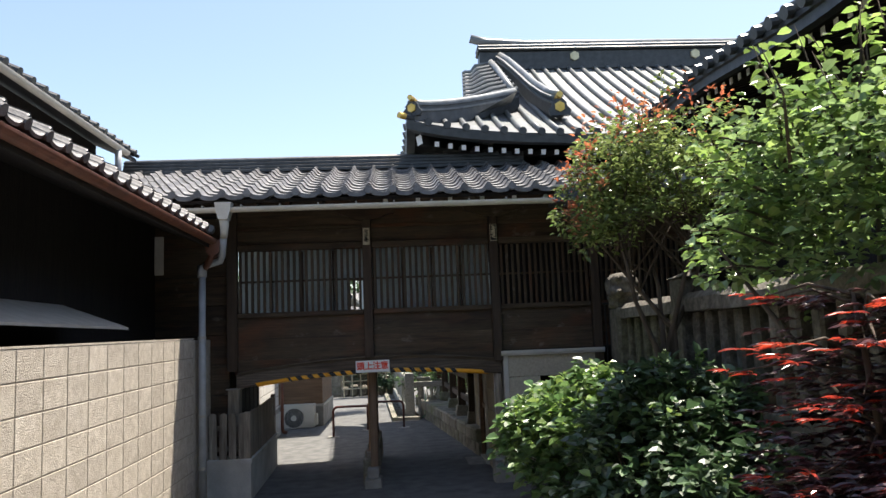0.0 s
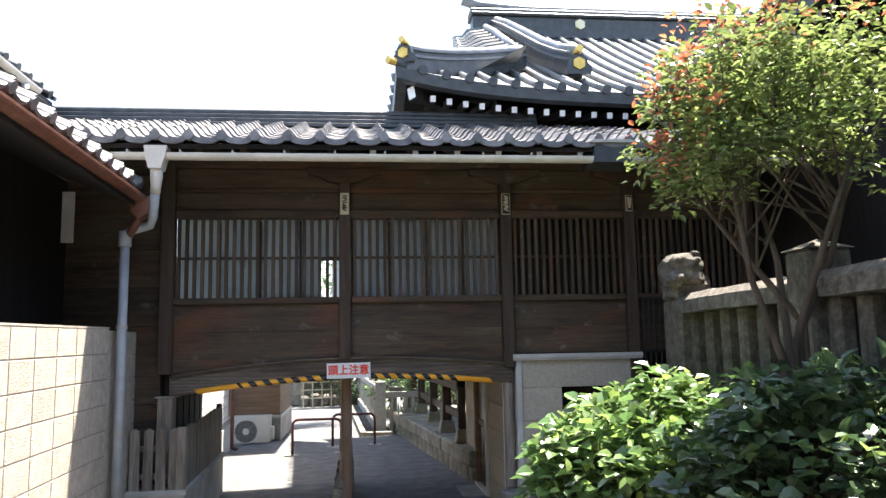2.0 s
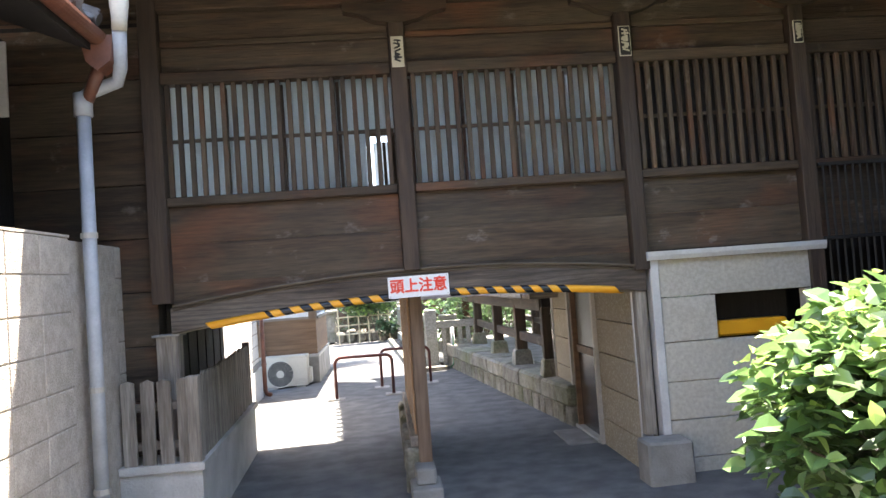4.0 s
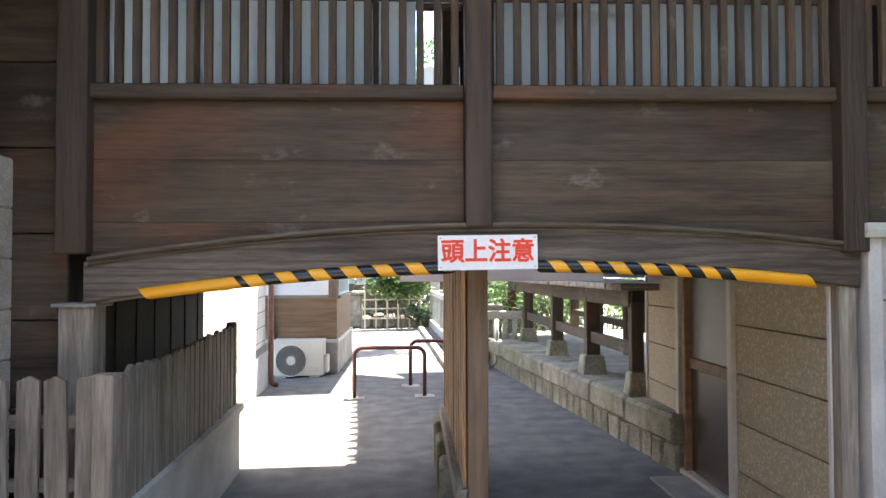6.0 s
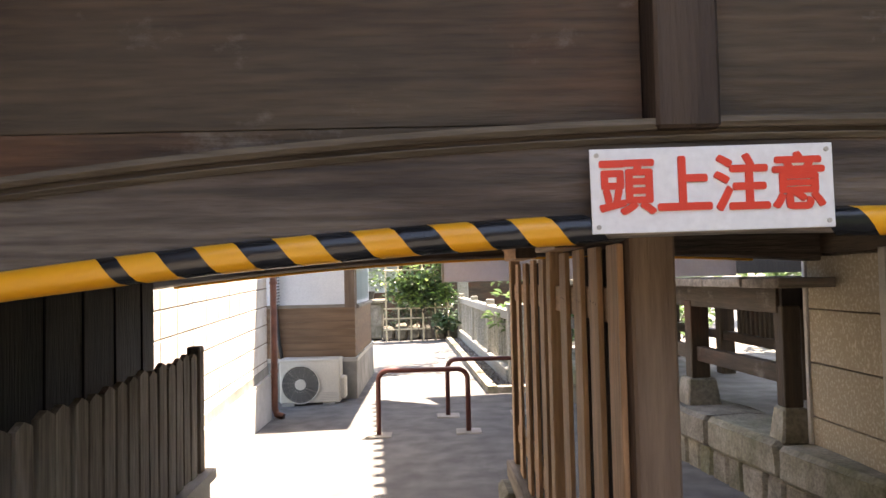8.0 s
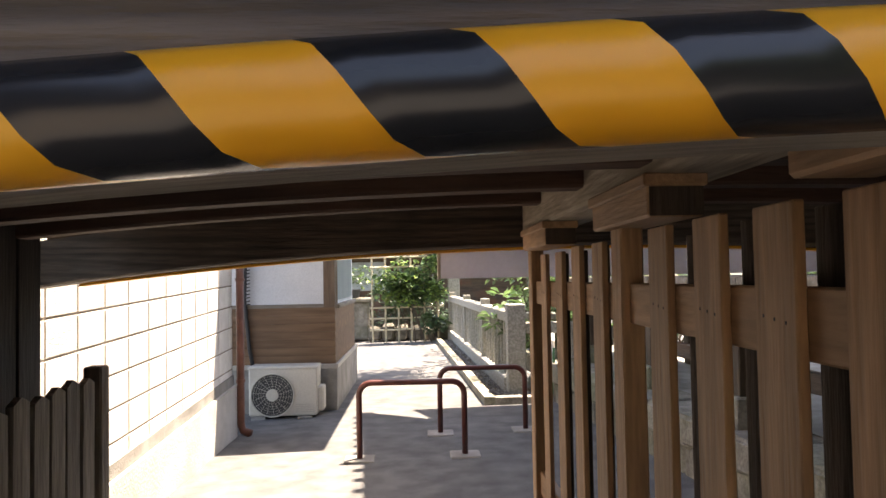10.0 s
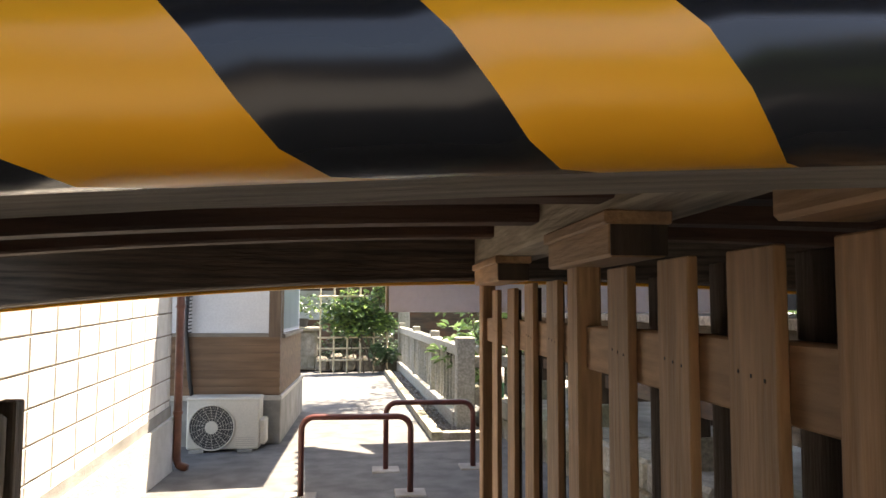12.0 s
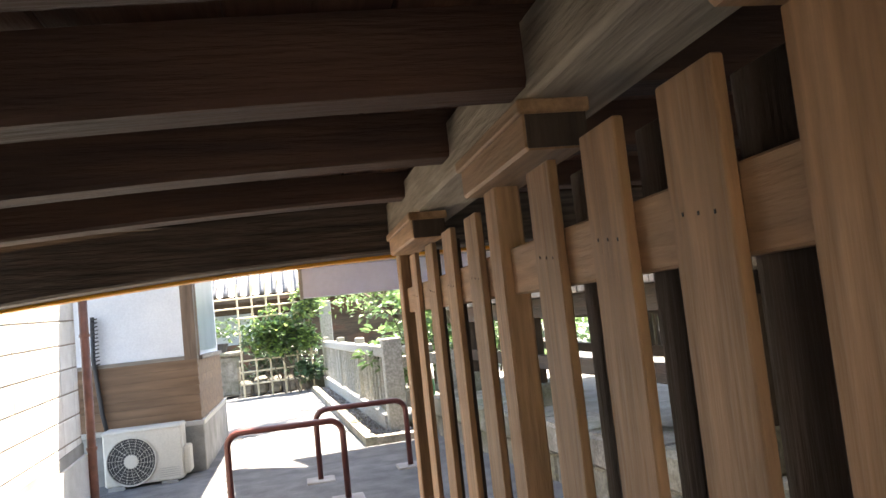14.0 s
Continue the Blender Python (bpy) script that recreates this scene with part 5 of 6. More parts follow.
part("hanger", box(1.0, 1.02, 11.33, 11.49, 1.42, 1.43, 0.0), STEEL, hb)

# ---- granite fence, kerb and gravel bed beyond ----
gf = thing("granite_fence", "pale granite fence of slim square balusters beside the path", "fence", (0.4, 18, 0))
part("gate_post", box(0.425, 0.625, 16.5, 16.7, -0.02, 1.0, 0.012), GRANITE, gf, "square granite end post")
P0, P1 = Vector((0.50, 16.7, 0)), Vector((0.16, 24.6, 0))
yawf = -math.degrees(math.atan2(P1.x - P0.x, P1.y - P0.y))
FL = (P1 - P0).length
F0 = pose(P0.x, P0.y, 0, 0, 0, yawf)
part("plinth", turned(box(-0.10, 0.10, 0, FL, -0.02, 0.20, 0.01), F0), GRANITE, gf)
part("top_rail", turned(box(-0.07, 0.07, 0, FL, 0.80, 0.92, 0.012), F0), GRANITE, gf)
pieces("baluster", box(-0.026, 0.026, -0.024, 0.024, 0.20, 0.80, 0.006), GRANITE, gf, [F0 @ Matrix.Translation((0, 0.2 + 0.26 * i, 0)) for i in range(30)])
for y in (2.3, 4.8, 7.8):
    part("post", turned(box(-0.06, 0.06, y - 0.06, y + 0.06, 0.0, 1.0, 0.008), F0), GRANITE, gf)
part("return_rail", box(0.625, 1.4, 16.54, 16.64, 0.68, 0.80, 0.01), GRANITE, gf)
pieces("baluster", box(-0.035, 0.035, -0.035, 0.035, 0.0, 0.68, 0.006), GRANITE, gf, [Matrix.Translation((0.74 + 0.14 * i, 16.59, 0)) for i in range(5)])
kerb = thing("kerb", "low worn stone kerb round the gravel bed", "kerb", (0.1, 18, 0), kind="structure")
K0, K1 = (0.13, 16.06), (-0.2, 23.8)
for i in range(9):
    a, b = i / 9, (i + 1) / 9 - 0.001
    xa, ya, xb, yb2 = K0[0] + (K1[0] - K0[0]) * a, K0[1] + (K1[1] - K0[1]) * a, K0[0] + (K1[0] - K0[0]) * b, K0[1] + (K1[1] - K0[1]) * b
    part("kerb_stone", skin(prism([(xa, ya), (xa + 0.11, ya), (xb + 0.11, yb2), (xb, yb2)], "z", -0.02, 0.085), 0.006, i), STONE, kerb)
part("kerb_stone", skin(box(0.24, 0.75, 16.05, 16.16, -0.02, 0.085, 0.008), 0.005), STONE, kerb)
bed = solid("gravel_bed", prism([(0.2, 16.14), (0.72, 16.14), (0.45, 23.9), (-0.12, 23.9)], "z", 0.0, 0.045), EARTH, "bed of earth under loose gravel", "gravel bed", "structure")
rng = random.Random(31)
stones = bmesh.new()
for i in range(1500):
    s = rng.random() ** 1.7
    y = 16.2 + 7.5 * s
    x = rng.uniform(0.24, 0.68) - 0.042 * (y - 16.1)
    r = rng.uniform(0.012, 0.026)
    m = Matrix.LocRotScale((x, y, 0.05), Euler((rng.random() * 3, rng.random() * 3, rng.random() * 3)), (r, r * rng.uniform(0.6, 1), r * rng.uniform(0.5, 0.9)))
    v = [stones.verts.new(m @ Vector(p)) for p in ((1, 0, 0), (-1, 0, 0), (0, 1, 0), (0, -1, 0), (0, 0, 1), (0, 0, -1))]
    for a, b, c in ((0, 2, 4), (2, 1, 4), (1, 3, 4), (3, 0, 4), (2, 0, 5), (1, 2, 5), (3, 1, 5), (0, 3, 5)):
        stones.faces.new((v[a], v[b], v[c]))
solid("gravel", stones, GRAVEL, "loose grey gravel in the bed along the fence", "gravel", "stuff")
tap = thing("garden_tap", "grey standpipe tap with a green hose beside a stone pillar", "garden tap", (0.88, 16.2, 0))
part("standpipe", tube([(0.86, 16.25, 0.0), (0.86, 16.25, 0.70)], 0.03, 10), PIPE, tap, smooth=True)
part("spout", tube([(0.86, 16.25, 0.62), (0.86, 16.17, 0.62), (0.86, 16.15, 0.57)], 0.014, 8), STEEL, tap)
part("hose", tube([(0.86, 16.15, 0.56), (0.85, 16.13, 0.35), (0.84, 16.15, 0.1), (0.78, 16.1, 0.05)], 0.012, 8), shader("hose_green", (0.04, 0.16, 0.07), (0.06, 0.2, 0.09), 0.4, 4, bump=0), tap, "green hose")
pillar = solid("stone_pillar", box(0.10, 0.34, 24.75, 24.98, -0.02, 1.75, 0.015), GRANITE, "tall pale granite pillar at the end of the fence", "pillar")
slab = thing("stone_table", "granite post with a square slab cap", "stone post", (0.86, 16.95, 0))
part("post", box(0.78, 0.93, 16.88, 17.03, 0.0, 0.80, 0.01), GRANITE, slab)
part("cap", box(0.70, 1.01, 16.80, 17.10, 0.80, 0.89, 0.015), GRANITE, slab)

# ---- old stone fence with a lion, in front of the hall ----
of = thing("stone_fence", "old mossy granite fence with heavy rounded rail on stubby posts", "fence", (2.8, 5, 0))
part("plinth", box(2.62, 3.1, -2.0, 7.5, 0.0, 1.22, 0.02), MOSSY, of)
o = [(2.66, 1.88), (2.665, 1.98), (2.72, 2.035), (2.86, 2.035), (2.915, 1.98), (2.92, 1.88)]
for y0, y1 in ((-2.0, 1.4), (1.7, 5.34), (5.60, 7.13)):
    r = prism(o, "y", y0, y1)
    bmesh.ops.subdivide_edges(r, edges=[e for e in r.edges if abs(e.verts[0].co.y - e.verts[1].co.y) > 0.5], cuts=16)
    part("rail", skin(r, 0.014, y0, 4), MOSSY, of)
pieces("baluster", skin(box(-0.055, 0.055, -0.06, 0.06, 1.2, 1.885, 0.02), 0.006), MOSSY, of, [Matrix.Translation((2.79, -1.8 + 0.262 * i, 0)) for i in range(35) if abs(-1.8 + 0.262 * i - 5.47) > 0.17])
for y in (5.47, 1.55):
    part("post", skin(box(2.66, 2.93, y - 0.13, y + 0.13, 1.2, 2.17, 0.02), 0.005), MOSSY, of)
    cap = bmesh.new()
    lo = [cap.verts.new((2.795 + a * 0.15, y + b * 0.145, 2.17)) for a, b in ((-1, -1), (1, -1), (1, 1), (-1, 1))]
    tp = cap.verts.new((2.795, y, 2.235))
    cap.faces.new(lo)
    for k in range(4):
        cap.faces.new((lo[k], lo[(k + 1) % 4], tp))
    part("cap", cap, MOSSY, of)
part("end_post", skin(box(2.64, 2.96, 7.13, 7.46, 1.2, 2.0, 0.03), 0.01), MOSSY, of)
lion = box(2.60, 2.89, 7.14, 7.44, 2.10, 2.36, 0.05)
merge(lion, box(2.63, 2.93, 7.17, 7.46, 1.99, 2.14, 0.03))
merge(lion, box(2.585, 2.70, 7.12, 7.34, 2.10, 2.22, 0.03))
bmesh.ops.subdivide_edges(lion, edges=lion.edges[:], cuts=2, use_grid_fill=True)
for (x, y, z), r, s in (((2.96, 7.36, 2.12), 0.07, (0.7, 1, 1.5)), ((2.66, 7.14, 2.30), 0.035, (1, 1, 1)), ((2.83, 7.14, 2.30), 0.035, (1, 1, 1)), ((2.66, 7.14, 2.16), 0.05, (1, 1, 0.8)), ((2.84, 7.2, 2.36), 0.04, (1.2, 1, 0.7))):
    bmesh.ops.create_icosphere(lion, subdivisions=2, radius=r, matrix=Matrix.LocRotScale((x, y, z), None, s))
solid("stone_lion", skin(lion, 0.03, 3, 11), MOSSY, "weathered grey stone guardian lion on the fence end", "statue")
gate = thing("metal_grille", "dark iron bars closing the space under the corridor", "railing", (3.1, 8.5, 0))
pieces("bar", tube([(0, 0, 0.0), (0, 0, 2.1)], 0.009, 6), INK, gate, [Matrix.Translation((2.90 + 0.055 * i, 8.58, 0.0)) for i in range(15)])
for z in (0.15, 1.56, 2.08):
    part("rail", box(2.87, 3.72, 8.57, 8.60, z, z + 0.025, 0.003), INK, gate)
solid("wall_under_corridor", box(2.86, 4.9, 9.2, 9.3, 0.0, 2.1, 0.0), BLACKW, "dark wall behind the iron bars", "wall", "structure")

# ---- planting ----
def blob_spots(rng, centres, per, reach, squash=0.8):
    out = []
    for c in centres:
        for _ in range(per):
            d = Vector((rng.gauss(0, 1), rng.gauss(0, 1), rng.gauss(0, 0.8))).normalized()
            r = reach * rng.uniform(0.55, 1.05)
            out.append((Vector(c) + Vector((d.x * r, d.y * r, d.z * r * squash)), d))
    return out


def dome(rng, n, centre, radii, low=-0.3, fill=0.75, uneven=0.16):
    """Clump places near the skin of an uneven dome."""
    out = []
    while len(out) < n:
        d = Vector((rng.gauss(0, 1), rng.gauss(0, 1), rng.gauss(0, 1))).normalized()
        if d.z < low:
            continue
        k = rng.uniform(fill, 1.0) * (1 + uneven * noise.noise(d * 2.3 + Vector(centre)))
        out.append((centre[0] + d.x * radii[0] * k, centre[1] + d.y * radii[1] * k, centre[2] + d.z * radii[2] * k))
    return out


def stems(places, foot, radius, rng, spread=0.25):
    bm = bmesh.new()
    for p in places:
        a = Vector(foot) + Vector((rng.uniform(-spread, spread), rng.uniform(-spread, spread), 0))
        b = Vector(p)
        mid = a.lerp(b, 0.5) + Vector((rng.uniform(-0.06, 0.06), rng.uniform(-0.06, 0.06), 0.08))
        tube([a, mid, b], [radius, radius * 0.7, radius * 0.3], 6, bm)
    return bm


rng = random.Random(40)
bush = thing("hydrangea_bush", "sunlit broad-leaved green bush beside the path", "bush", (2.1, 6.3, 0))
cl = dome(rng, 230, (2.25, 6.3, 0.70), (0.86, 1.05, 0.72), -0.55, 0.72) + dome(rng, 80, (1.70, 6.3, 0.72), (0.44, 0.72, 0.52), -0.5, 0.7)
part("branchwork", stems(rng.sample(cl, 40), (2.1, 6.3, 0.0), 0.012, rng, 0.35), BARK, bush)
foliage("leaves", blob_spots(rng, cl, 17, 0.15), 0.105, 0.078, LEAF, bush, rng)
# Paler lime leaves on the clumps above 0.8 m only.
foliage("young_leaves", blob_spots(rng, [c for c in cl if c[2] > 0.8], 8, 0.17), 0.085, 0.062, LEAF_LIGHT, bush, rng, "pale lime leaves")
bush2 = thing("hydrangea_bush", "full hydrangea bush under the trees, their shade put into its leaf colour", "bush", (2.3, 4.7, 0))
cl = dome(rng, 250, (2.40, 4.72, 0.68), (0.86, 0.95, 0.82), -0.55, 0.72) + dome(rng, 80, (2.45, 3.75, 0.55), (0.62, 0.7, 0.62), -0.5, 0.7)
part("branchwork", stems(rng.sample(cl, 40), (2.35, 4.6, 0.0), 0.012, rng, 0.3), BARK, bush2)
# Tree shade on this bush is carried by its darker leaf colour.
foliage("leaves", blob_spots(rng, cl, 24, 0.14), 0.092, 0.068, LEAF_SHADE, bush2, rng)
# A few sunlit leaves, the sun put into their lime colour.
foliage("young_leaves", blob_spots(rng, rng.sample([c for c in cl if c[0] < 2.2 and c[2] > 0.5], 14), 5, 0.15), 0.085, 0.062, LEAF_LIGHT, bush2, rng, "pale lime leaves")
heads = bmesh.new()
for c in rng.sample([c for c in cl if c[2] > 1.15], 7):
    for _ in range(46):
        d = Vector((rng.gauss(0, 1), rng.gauss(0, 1), rng.gauss(0, 0.7))).normalized() * 0.035
        bmesh.ops.create_icosphere(heads, subdivisions=0, radius=0.007, matrix=Matrix.Translation(Vector(c) + Vector((0, 0, 0.12)) + d))
tagged(part("flower_buds", heads, LEAF_LIGHT, bush2, "pale green flower heads in bud"), kind="stuff")

photinia = thing("photinia_tree", "small multi-stemmed tree with glossy leaves and red shoot tips", "tree", (2.42, 5.3, 0))
cl = dome(rng, 170, (2.50, 5.3, 3.02), (0.72, 0.78, 0.64), -0.9, 0.30, 0.36) + dome(rng, 56, (2.06, 5.25, 2.76), (0.34, 0.45, 0.46), -0.9, 0.4, 0.3)
trunk = bmesh.new()
for k, (tx, ty, tz) in enumerate(((2.12, 5.15, 2.55), (2.4, 5.5, 2.75), (2.95, 5.3, 2.65), (2.75, 5.0, 2.65), (2.02, 5.4, 2.5))):
    b0 = Vector((2.48 + 0.03 * k, 5.32, 0.0))
    b1 = Vector((2.45 + 0.03 * k, 5.30, 1.50 + 0.06 * k))
    e = Vector((tx, ty, tz))
    tube([b0, b1, b1.lerp(e, 0.45) + Vector((rng.uniform(-0.06, 0.06), 0, 0.0)), e], [0.030, 0.026, 0.018, 0.010], 8, trunk)
    for _ in range(9):
        q = Vector(rng.choice(cl))
        s = b1.lerp(e, rng.uniform(0.5, 1.0))
        tube([s, s.lerp(q, 0.5) + Vector((0, 0, 0.05)), q], [0.009, 0.006, 0.003], 5, trunk)
part("trunk", trunk, BARK, photinia, smooth=True)
foliage("crown", blob_spots(rng, cl, 34, 0.115), 0.055, 0.030, LEAF_SMALL, photinia, rng, "dense small glossy leaves")
foliage("young_leaves", blob_spots(rng, rng.sample(cl, 120), 6, 0.14), 0.055, 0.030, LEAF_LIGHT, photinia, rng, "yellow-green young leaves")
tops = [c for c in cl if c[2] > 3.25 or c[0] < 1.95]
spikes, spike_spots = bmesh.new(), []
for _ in range(34):
    a = Vector(rng.choice(tops))
    e = a + Vector((rng.uniform(-0.16, 0.12), rng.uniform(-0.1, 0.1), rng.uniform(0.14, 0.42) if a.z > 3.2 else 0.12))
    tube([a, a.lerp(e, 0.5), e], [0.004, 0.003, 0.0015], 5, spikes)
    spike_spots += [(a.lerp(e, 0.25 + 0.11 * j), Vector((rng.uniform(-1, 1), rng.uniform(-1, 1), 0.8))) for j in range(8)]
tagged(part("twigwork", spikes, BARK, photinia), kind="stuff")
foliage("shoot_foliage", spike_spots, 0.06, 0.026, LEAF_RED, photinia, rng, "red leaves on upright shoots", 0.1, "stuff")
foliage("red_foliage", blob_spots(rng, [(c[0], c[1], c[2] + 0.10) for c in rng.sample(tops, min(38, len(tops)))], 9, 0.12, 1.3), 0.055, 0.028, LEAF_RED, photinia, rng, "red young shoots", 0.1, "stuff")
lime = thing("mulberry_tree", "leggy shrub with glossy pale green leaves on long arching shoots", "tree", (2.55, 2.6, 0))
cl = dome(rng, 170, (2.66, 2.75, 2.34), (0.86, 0.85, 0.62), -0.65, 0.45, 0.4)
tr = bmesh.new()
for k in range(4):
    e = Vector(cl[k * 7])
    tube([Vector((2.5 + 0.06 * k, 2.6, 0)), Vector((2.5 + 0.07 * k, 2.62, 1.2)), e], [0.03, 0.024, 0.008], 7, tr)
long = []
for k in range(16):
    a = Vector((2.1 + 0.07 * k + rng.uniform(-0.1, 0.1), 2.65 + rng.uniform(-0.3, 0.3), 2.45))
    e = a + Vector((rng.uniform(-0.22, 0.12), rng.uniform(-0.15, 0.15), 0.42 + 0.045 * k + rng.uniform(-0.12, 0.12)))
    tube([a, a.lerp(e, 0.5) + Vector((0.04, 0, 0.05)), e], [0.009, 0.006, 0.002], 6, tr)
    long += [tuple(a.lerp(e, 0.12 + 0.09 * j) + Vector((0.02, 0, 0.03))) for j in range(10)]
for k in range(6):
    a = Vector((2.1, 2.6, 2.0 + 0.12 * k))
    e = a + Vector((-rng.uniform(0.25, 0.45), rng.uniform(-0.1, 0.2), rng.uniform(-0.12, 0.12)))
    tube([a, a.lerp(e, 0.5) + Vector((0, 0, 0.04)), e], [0.008, 0.005, 0.002], 6, tr)
    long += [tuple(a.lerp(e, 0.3 + 0.09 * j)) for j in range(8)]
part("trunk", tr, BARK, lime, smooth=True)
foliage("crown", blob_spots(rng, cl, 26, 0.15), 0.062, 0.046, LEAF_TREE, lime, rng, "glossy mid-green leaves")
# Brighter copies of the crown leaves, coloured as if the sun struck them.
foliage("bright_leaves", blob_spots(rng, cl, 8, 0.18), 0.066, 0.048, LEAF_LIGHT, lime, rng, "lime leaves, sunlight put into their colour")
foliage("shoot_leaves", blob_spots(rng, long, 3, 0.055, 1.0), 0.064, 0.044, LEAF_LIGHT, lime, rng, "leaves on long shoots")

maple = thing("red_maple", "small Japanese maple with feathery dark red leaves", "tree", (2.05, 1.75, 0))
tiers, shaded = [], []
tr = bmesh.new()
tube([(2.17, 1.95, 0), (2.13, 1.92, 0.7), (2.06, 1.85, 1.3), (1.96, 1.78, 1.85)], [0.03, 0.025, 0.018, 0.006], 8, tr)
for k in range(40):
    z = 0.50 + 1.42 * k / 39
    ang = math.pi + rng.uniform(-1.4, 1.4)
    reach = rng.uniform(0.30, 0.62) * (1.0 - 0.25 * abs(z - 1.45))
    a = Vector((2.14 - 0.08 * (z - 0.7), 1.87, z - 0.08))
    e = a + Vector((math.cos(ang) * reach, math.sin(ang) * reach, 0.05 - 0.10 * rng.random()))
    part("branch", tube([a, a.lerp(e, 0.5) + Vector((0, 0, 0.05)), e], [0.009, 0.006, 0.002], 5), BARK, maple, smooth=True)
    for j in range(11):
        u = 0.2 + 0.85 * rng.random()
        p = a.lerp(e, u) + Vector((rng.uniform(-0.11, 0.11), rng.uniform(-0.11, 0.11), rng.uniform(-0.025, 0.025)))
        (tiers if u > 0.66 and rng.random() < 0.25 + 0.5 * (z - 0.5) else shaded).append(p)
part("trunk", tr, BARK, maple, smooth=True)


def fingers(places, n):
    """Palmate leaves: narrow lobes fanned round each place."""
    out = []
    for p in places:
        turn = rng.uniform(2.3, 4.0)
        out += [(p, Vector((math.cos(turn + 0.55 * (k - n / 2)) * 3, math.sin(turn + 0.55 * (k - n / 2)) * 3, 0.0))) for k in range(n)]
    return out


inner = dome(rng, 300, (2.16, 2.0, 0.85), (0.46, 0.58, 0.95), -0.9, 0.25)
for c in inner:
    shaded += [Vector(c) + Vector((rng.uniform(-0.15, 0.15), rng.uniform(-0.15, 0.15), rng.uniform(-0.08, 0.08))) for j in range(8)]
# The shade inside the crown is put into the inner leaves' colour.
foliage("inner_leaves", fingers(shaded, 6), 0.07, 0.017, MAPLE_SHADED, maple, rng, "inner leaves, shade put into their dark purple colour", 0.6)
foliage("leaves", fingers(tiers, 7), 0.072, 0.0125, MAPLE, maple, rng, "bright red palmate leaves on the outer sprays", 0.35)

# ---- trellis, climbers and what lies beyond ----
trellis = thing("bamboo_trellis", "bleached bamboo trellis tied in squares with climbing plants", "trellis", (-0.75, 24.3, 0))
for i in range(6):
    x = -1.50 + 0.27 * i
    part("cane", tube([(x, 24.3, -0.02), (x + 0.012 * (i % 3 - 1), 24.32, 2.25 if i < 5 else 1.5)], 0.02, 8), BAMBOO, trellis)
for z, x0, x1 in ((0.24, -1.56, -0.35), (0.48, -1.56, -0.08), (0.70, -1.56, -0.02), (0.97, -0.5, 0.0), (1.54, -1.56, -0.05), (1.74, -2.3, -0.3), (1.93, -2.4, 0.0)):
    part("cane", tube([(x0, 24.27, z), (x1, 24.27, z + 0.015)], 0.018, 8), BAMBOO, trellis)
for i in range(6):
    for z in (0.24, 0.48, 0.70):
        part("knot", tube([(-1.50 + 0.27 * i, 24.25, z - 0.03), (-1.50 + 0.27 * i, 24.25, z + 0.04)], 0.012, 6), BAMBOO, trellis)
vine = thing("climbing_vine", "leafy climber spilling over the bamboo trellis", "climber", (-0.7, 24.3, 0))
cl = dome(rng, 150, (-0.80, 24.22, 1.16), (0.72, 0.24, 0.44), -1.0, 0.2, 0.35) + dome(rng, 34, (-0.12, 24.15, 1.75), (0.42, 0.3, 0.42), -1.0, 0.3) + dome(rng, 26, (-0.25, 24.2, 1.05), (0.25, 0.2, 0.3), -1.0, 0.3)
foliage("leaves", blob_spots(rng, cl, 7, 0.12), 0.10, 0.085, LEAF, vine, rng)
# Sun and shade on the vine are put into pale and dark leaf colours.
foliage("bright_leaves", blob_spots(rng, cl, 4, 0.13), 0.10, 0.085, LEAF_LIGHT, vine, rng, "pale leaves coloured as sunlit")
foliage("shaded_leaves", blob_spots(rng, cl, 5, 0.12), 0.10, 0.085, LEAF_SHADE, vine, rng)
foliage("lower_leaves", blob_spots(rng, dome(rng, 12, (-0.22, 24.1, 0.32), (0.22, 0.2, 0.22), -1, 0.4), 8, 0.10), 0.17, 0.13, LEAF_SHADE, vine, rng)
part("branchwork", stems(cl[:18], (-0.6, 24.3, 0), 0.01, rng, 0.5), BARK, vine)
rockery = thing("rock_border", "row of dark mossy stones behind the trellis", "rocks", (-0.8, 24.8, 0))
for i in range(6):
    part("rock", skin(box(-1.62 + 0.29 * i, -1.35 + 0.29 * i, 24.55, 24.95, -0.02, 0.24 + 0.10 * rng.random(), 0.05), 0.05, i, 5), MOSSY, rockery)
undergrowth = thing("garden_shrub", "dark low shrubs behind the trellis", "bush", (-0.8, 25.3, 0))
cl = dome(rng, 90, (-0.75, 25.35, 0.60), (0.95, 0.4, 0.62), -0.9, 0.3)
foliage("leaves", blob_spots(rng, cl, 13, 0.16), 0.11, 0.07, LEAF_DARK, undergrowth, rng)
part("branchwork", stems(cl[:16], (-0.75, 25.35, 0), 0.012, rng, 0.6), BARK, undergrowth)
planter = thing("stone_basin", "old stone water basin under potted plants", "basin", (-2.1, 25.2, 0))
part("body", skin(box(-2.7, -1.62, 24.9, 25.5, 0.0, 0.82, 0.04), 0.02), STONE, planter)
part("slab", skin(box(-2.8, -1.55, 24.8, 25.6, 0.82, 0.90, 0.02), 0.008), STONE, planter)
pot = thing("potted_shrub", "dark green potted shrub on the basin slab", "plant", (-2.0, 25.2, 0.9))
part("pot", tube([(-2.0, 25.2, 0.90), (-2.0, 25.2, 1.08)], [0.15, 0.2], 14), DARKGREY, pot)
foliage("leaves", blob_spots(rng, dome(rng, 30, (-1.95, 25.2, 1.3), (0.42, 0.3, 0.28), -0.6, 0.4), 10, 0.12), 0.10, 0.06, HEDGE, pot, rng)
back = thing("garden_house", "low old house with a weathered grey tiled roof", "house", (-2, 29, 0))
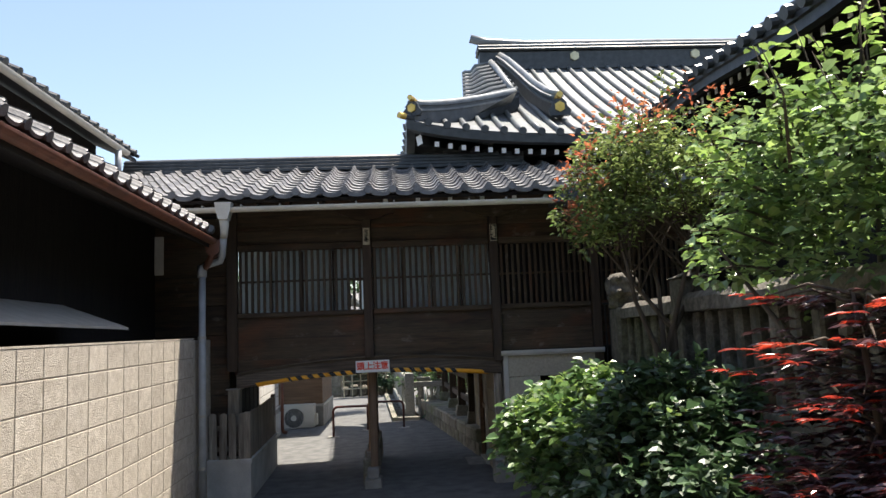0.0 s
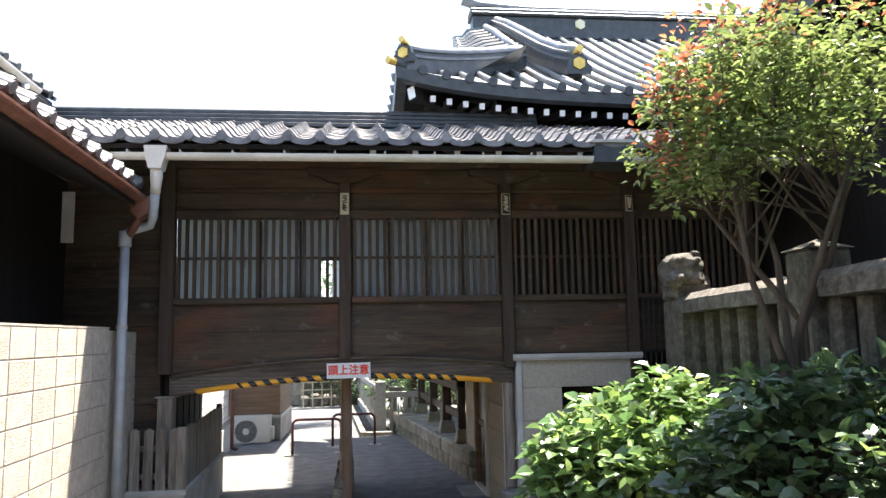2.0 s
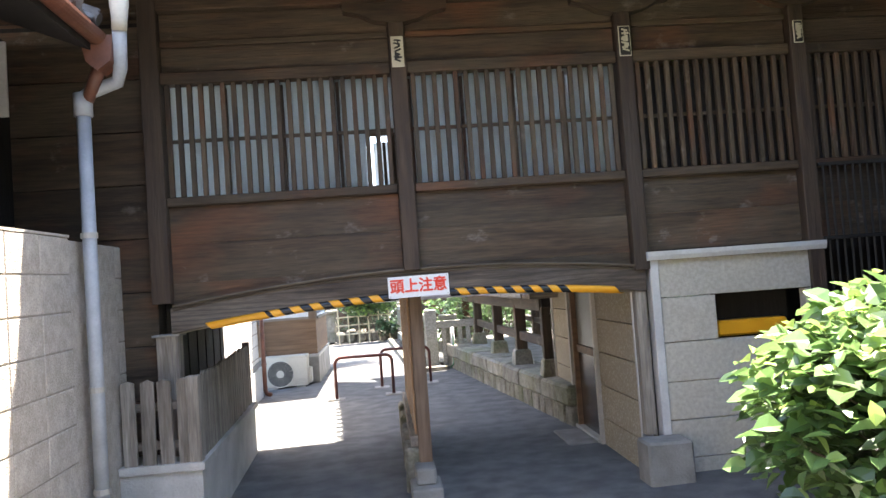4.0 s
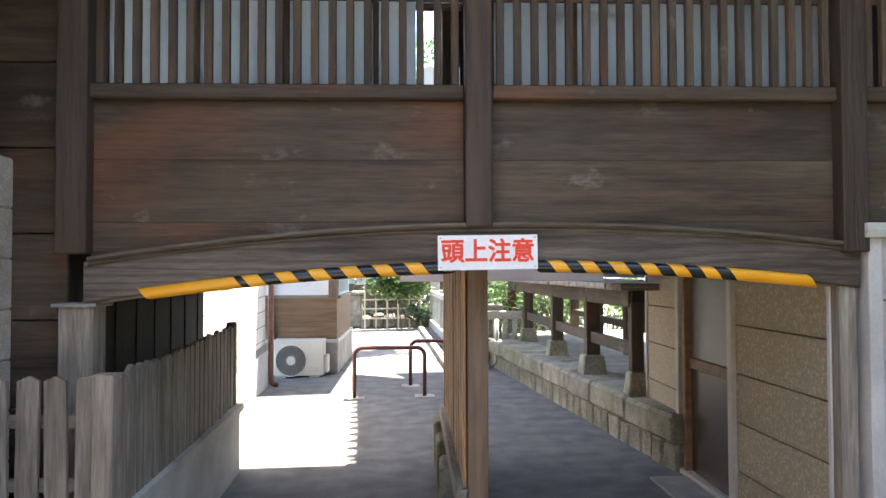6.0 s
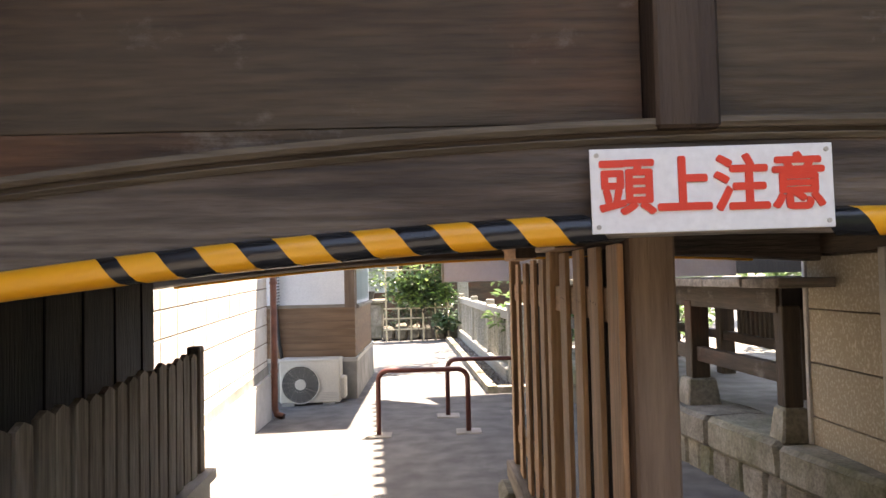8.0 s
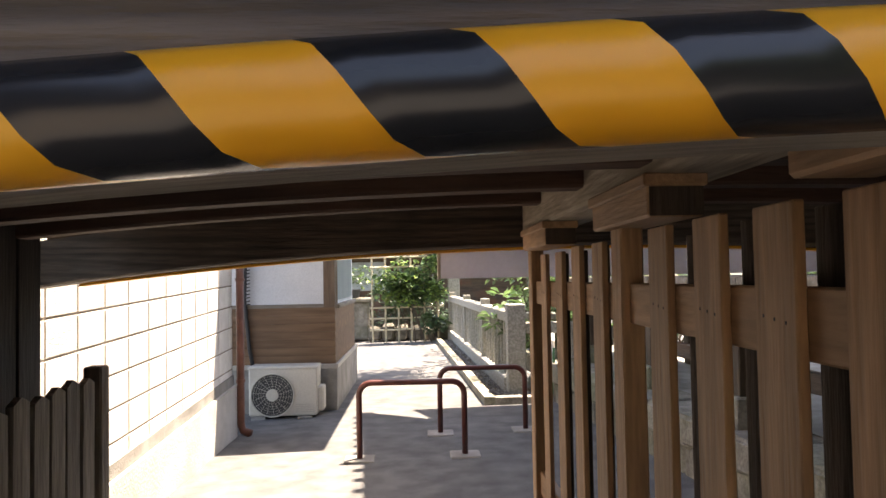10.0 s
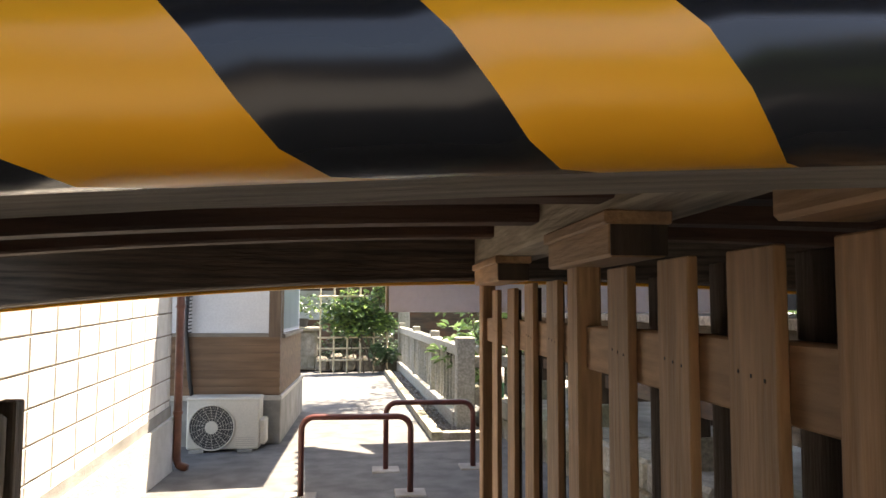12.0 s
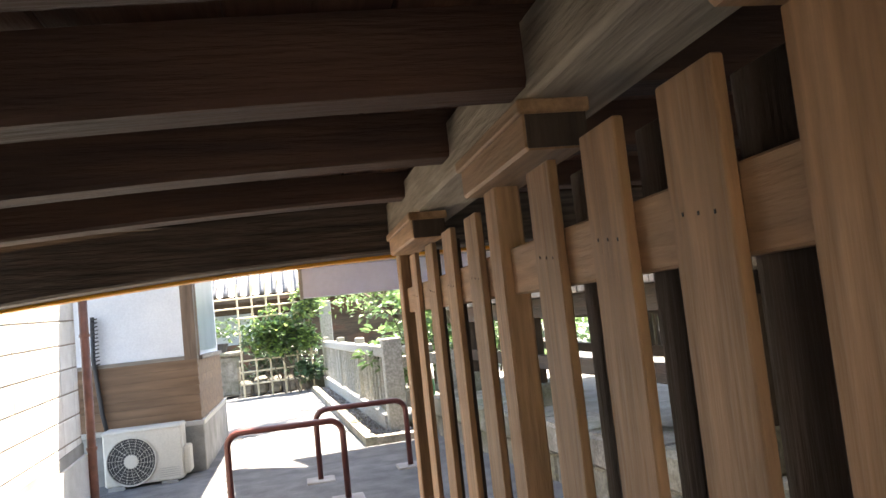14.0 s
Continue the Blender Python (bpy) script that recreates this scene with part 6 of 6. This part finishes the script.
part("wall", box(-8, 3.5, 28.6, 28.8, 0.0, 2.3, 0.0), DARK["x"], back)
part("window", box(-3.2, -1.4, 28.56, 28.60, 1.0, 1.75, 0.0), FROST, back)
part("eave_board", box(-8, 3.5, 27.55, 27.65, 2.0, 2.12, 0.004), DARK["x"], back)
broof = part("roof", sheet([[(x / 10, 27.5, 2.16 + 0.03 * math.cos(x / 2.8 * math.tau)) for x in range(-80, 36)], [(x / 10, 30.5, 3.7 + 0.03 * math.cos(x / 2.8 * math.tau)) for x in range(-80, 36)]]), TILE, back)
for i in range(24):
    x = -4.2 + 0.28 * i
    part("roll", tube([(x, 27.45, 2.20), (x, 30.5, 3.76)], 0.06, 8), TILE, broof, smooth=True)
for k in range(10):
    x, y = (0.95 + 0.16 * k + 0.45 * (k % 3), 17.5 + 0.75 * k)
    sh = thing("garden_shrub", "sunlit leafy shrub behind the granite fence", "bush", (x, y, 0), "shrubs behind the granite fence")
    h = rng.uniform(1.45, 1.95)
    cl = dome(rng, 46, (x, y, h * 0.55), (0.55, 0.75, h * 0.52), -0.7, 0.5)
    foliage("leaves", blob_spots(rng, cl, 13, 0.16), 0.12, 0.07, HEDGE if k % 2 else LEAF, sh, rng)
    part("branchwork", stems(cl[:12], (x, y, 0), 0.012, rng, 0.2), BARK, sh)
over = thing("overhanging_tree", "leafy branches arching over the granite fence", "tree", (1.2, 22, 0))
cl = dome(rng, 70, (0.9, 21.5, 1.75), (1.0, 2.4, 0.6), -0.9, 0.3)
tr = bmesh.new()
tube([(1.5, 22, 0), (1.4, 21.9, 1.0), (1.1, 21.5, 1.7)], [0.09, 0.07, 0.04], 8, tr)
for c in cl[::3]:
    tube([(1.35, 21.85, 1.2), Vector((1.2, 21.6, 1.5)).lerp(Vector(c), 0.5), c], [0.03, 0.016, 0.006], 5, tr)
tube([(1.1, 21.5, 1.7), (0.9, 21.0, 3.2), (0.5, 20.4, 4.6), (0.2, 20.1, 5.6)], [0.04, 0.035, 0.025, 0.01], 7, tr)
high = dome(rng, 55, (0.15, 20.0, 5.45), (1.0, 0.9, 1.0), -0.9, 0.2)
for c in high[::3]:
    tube([(0.5, 20.4, 4.6), Vector((0.3, 20.2, 5.1)).lerp(Vector(c), 0.5), c], [0.016, 0.01, 0.004], 5, tr)
part("trunk", tr, BARK, over)
foliage("high_crown", blob_spots(rng, high, 22, 0.24), 0.12, 0.05, HEDGE, over, rng, "dark upper foliage")
foliage("crown", blob_spots(rng, cl, 16, 0.18), 0.12, 0.05, LEAF, over, rng)
for k, (x, y) in enumerate(((3.2, 19.5), (4.3, 17.0), (4.0, 21.5), (5.5, 19.0), (3.6, 24.5), (5.2, 15.2))):
    sh = thing("garden_shrub", "tall sunlit shrub behind the veranda", "bush", (x, y, 0), "shrubs behind the veranda")
    cl = dome(rng, 44, (x, y, 0.95), (0.9, 0.9, 0.95), -0.7, 0.6)
    foliage("leaves", blob_spots(rng, cl, 12, 0.22), 0.16, 0.09, HEDGE if k % 2 else LEAF, sh, rng)
    part("branchwork", stems(cl[:10], (x, y, 0), 0.015, rng, 0.2), BARK, sh)
for k, (x, y, h) in enumerate(((-6.5, 33, 6.0), (-1.5, 34, 5.5), (3.5, 32, 6.5), (9, 27, 6.0))):
    tree = thing("garden_tree", "broad leafy tree beyond the low house", "tree", (x, y, 0))
    cl = dome(rng, 90, (x, y, h * 0.66), (1.9, 1.9, h * 0.36), -0.8, 0.55)
    tr = tube([(x, y, 0), (x + 0.1, y, h * 0.4), (x, y, h * 0.75)], [0.2, 0.15, 0.05], 8)
    for c in cl[::5]:
        tube([(x + 0.08, y, h * 0.42), Vector((x, y, h * 0.5)).lerp(Vector(c), 0.5), c], [0.07, 0.04, 0.012], 5, tr)
    part("trunk", tr, BARK, tree)
    foliage("crown", blob_spots(rng, cl, 12, 0.42), 0.26, 0.15, HEDGE if k % 2 else LEAF, tree, rng)
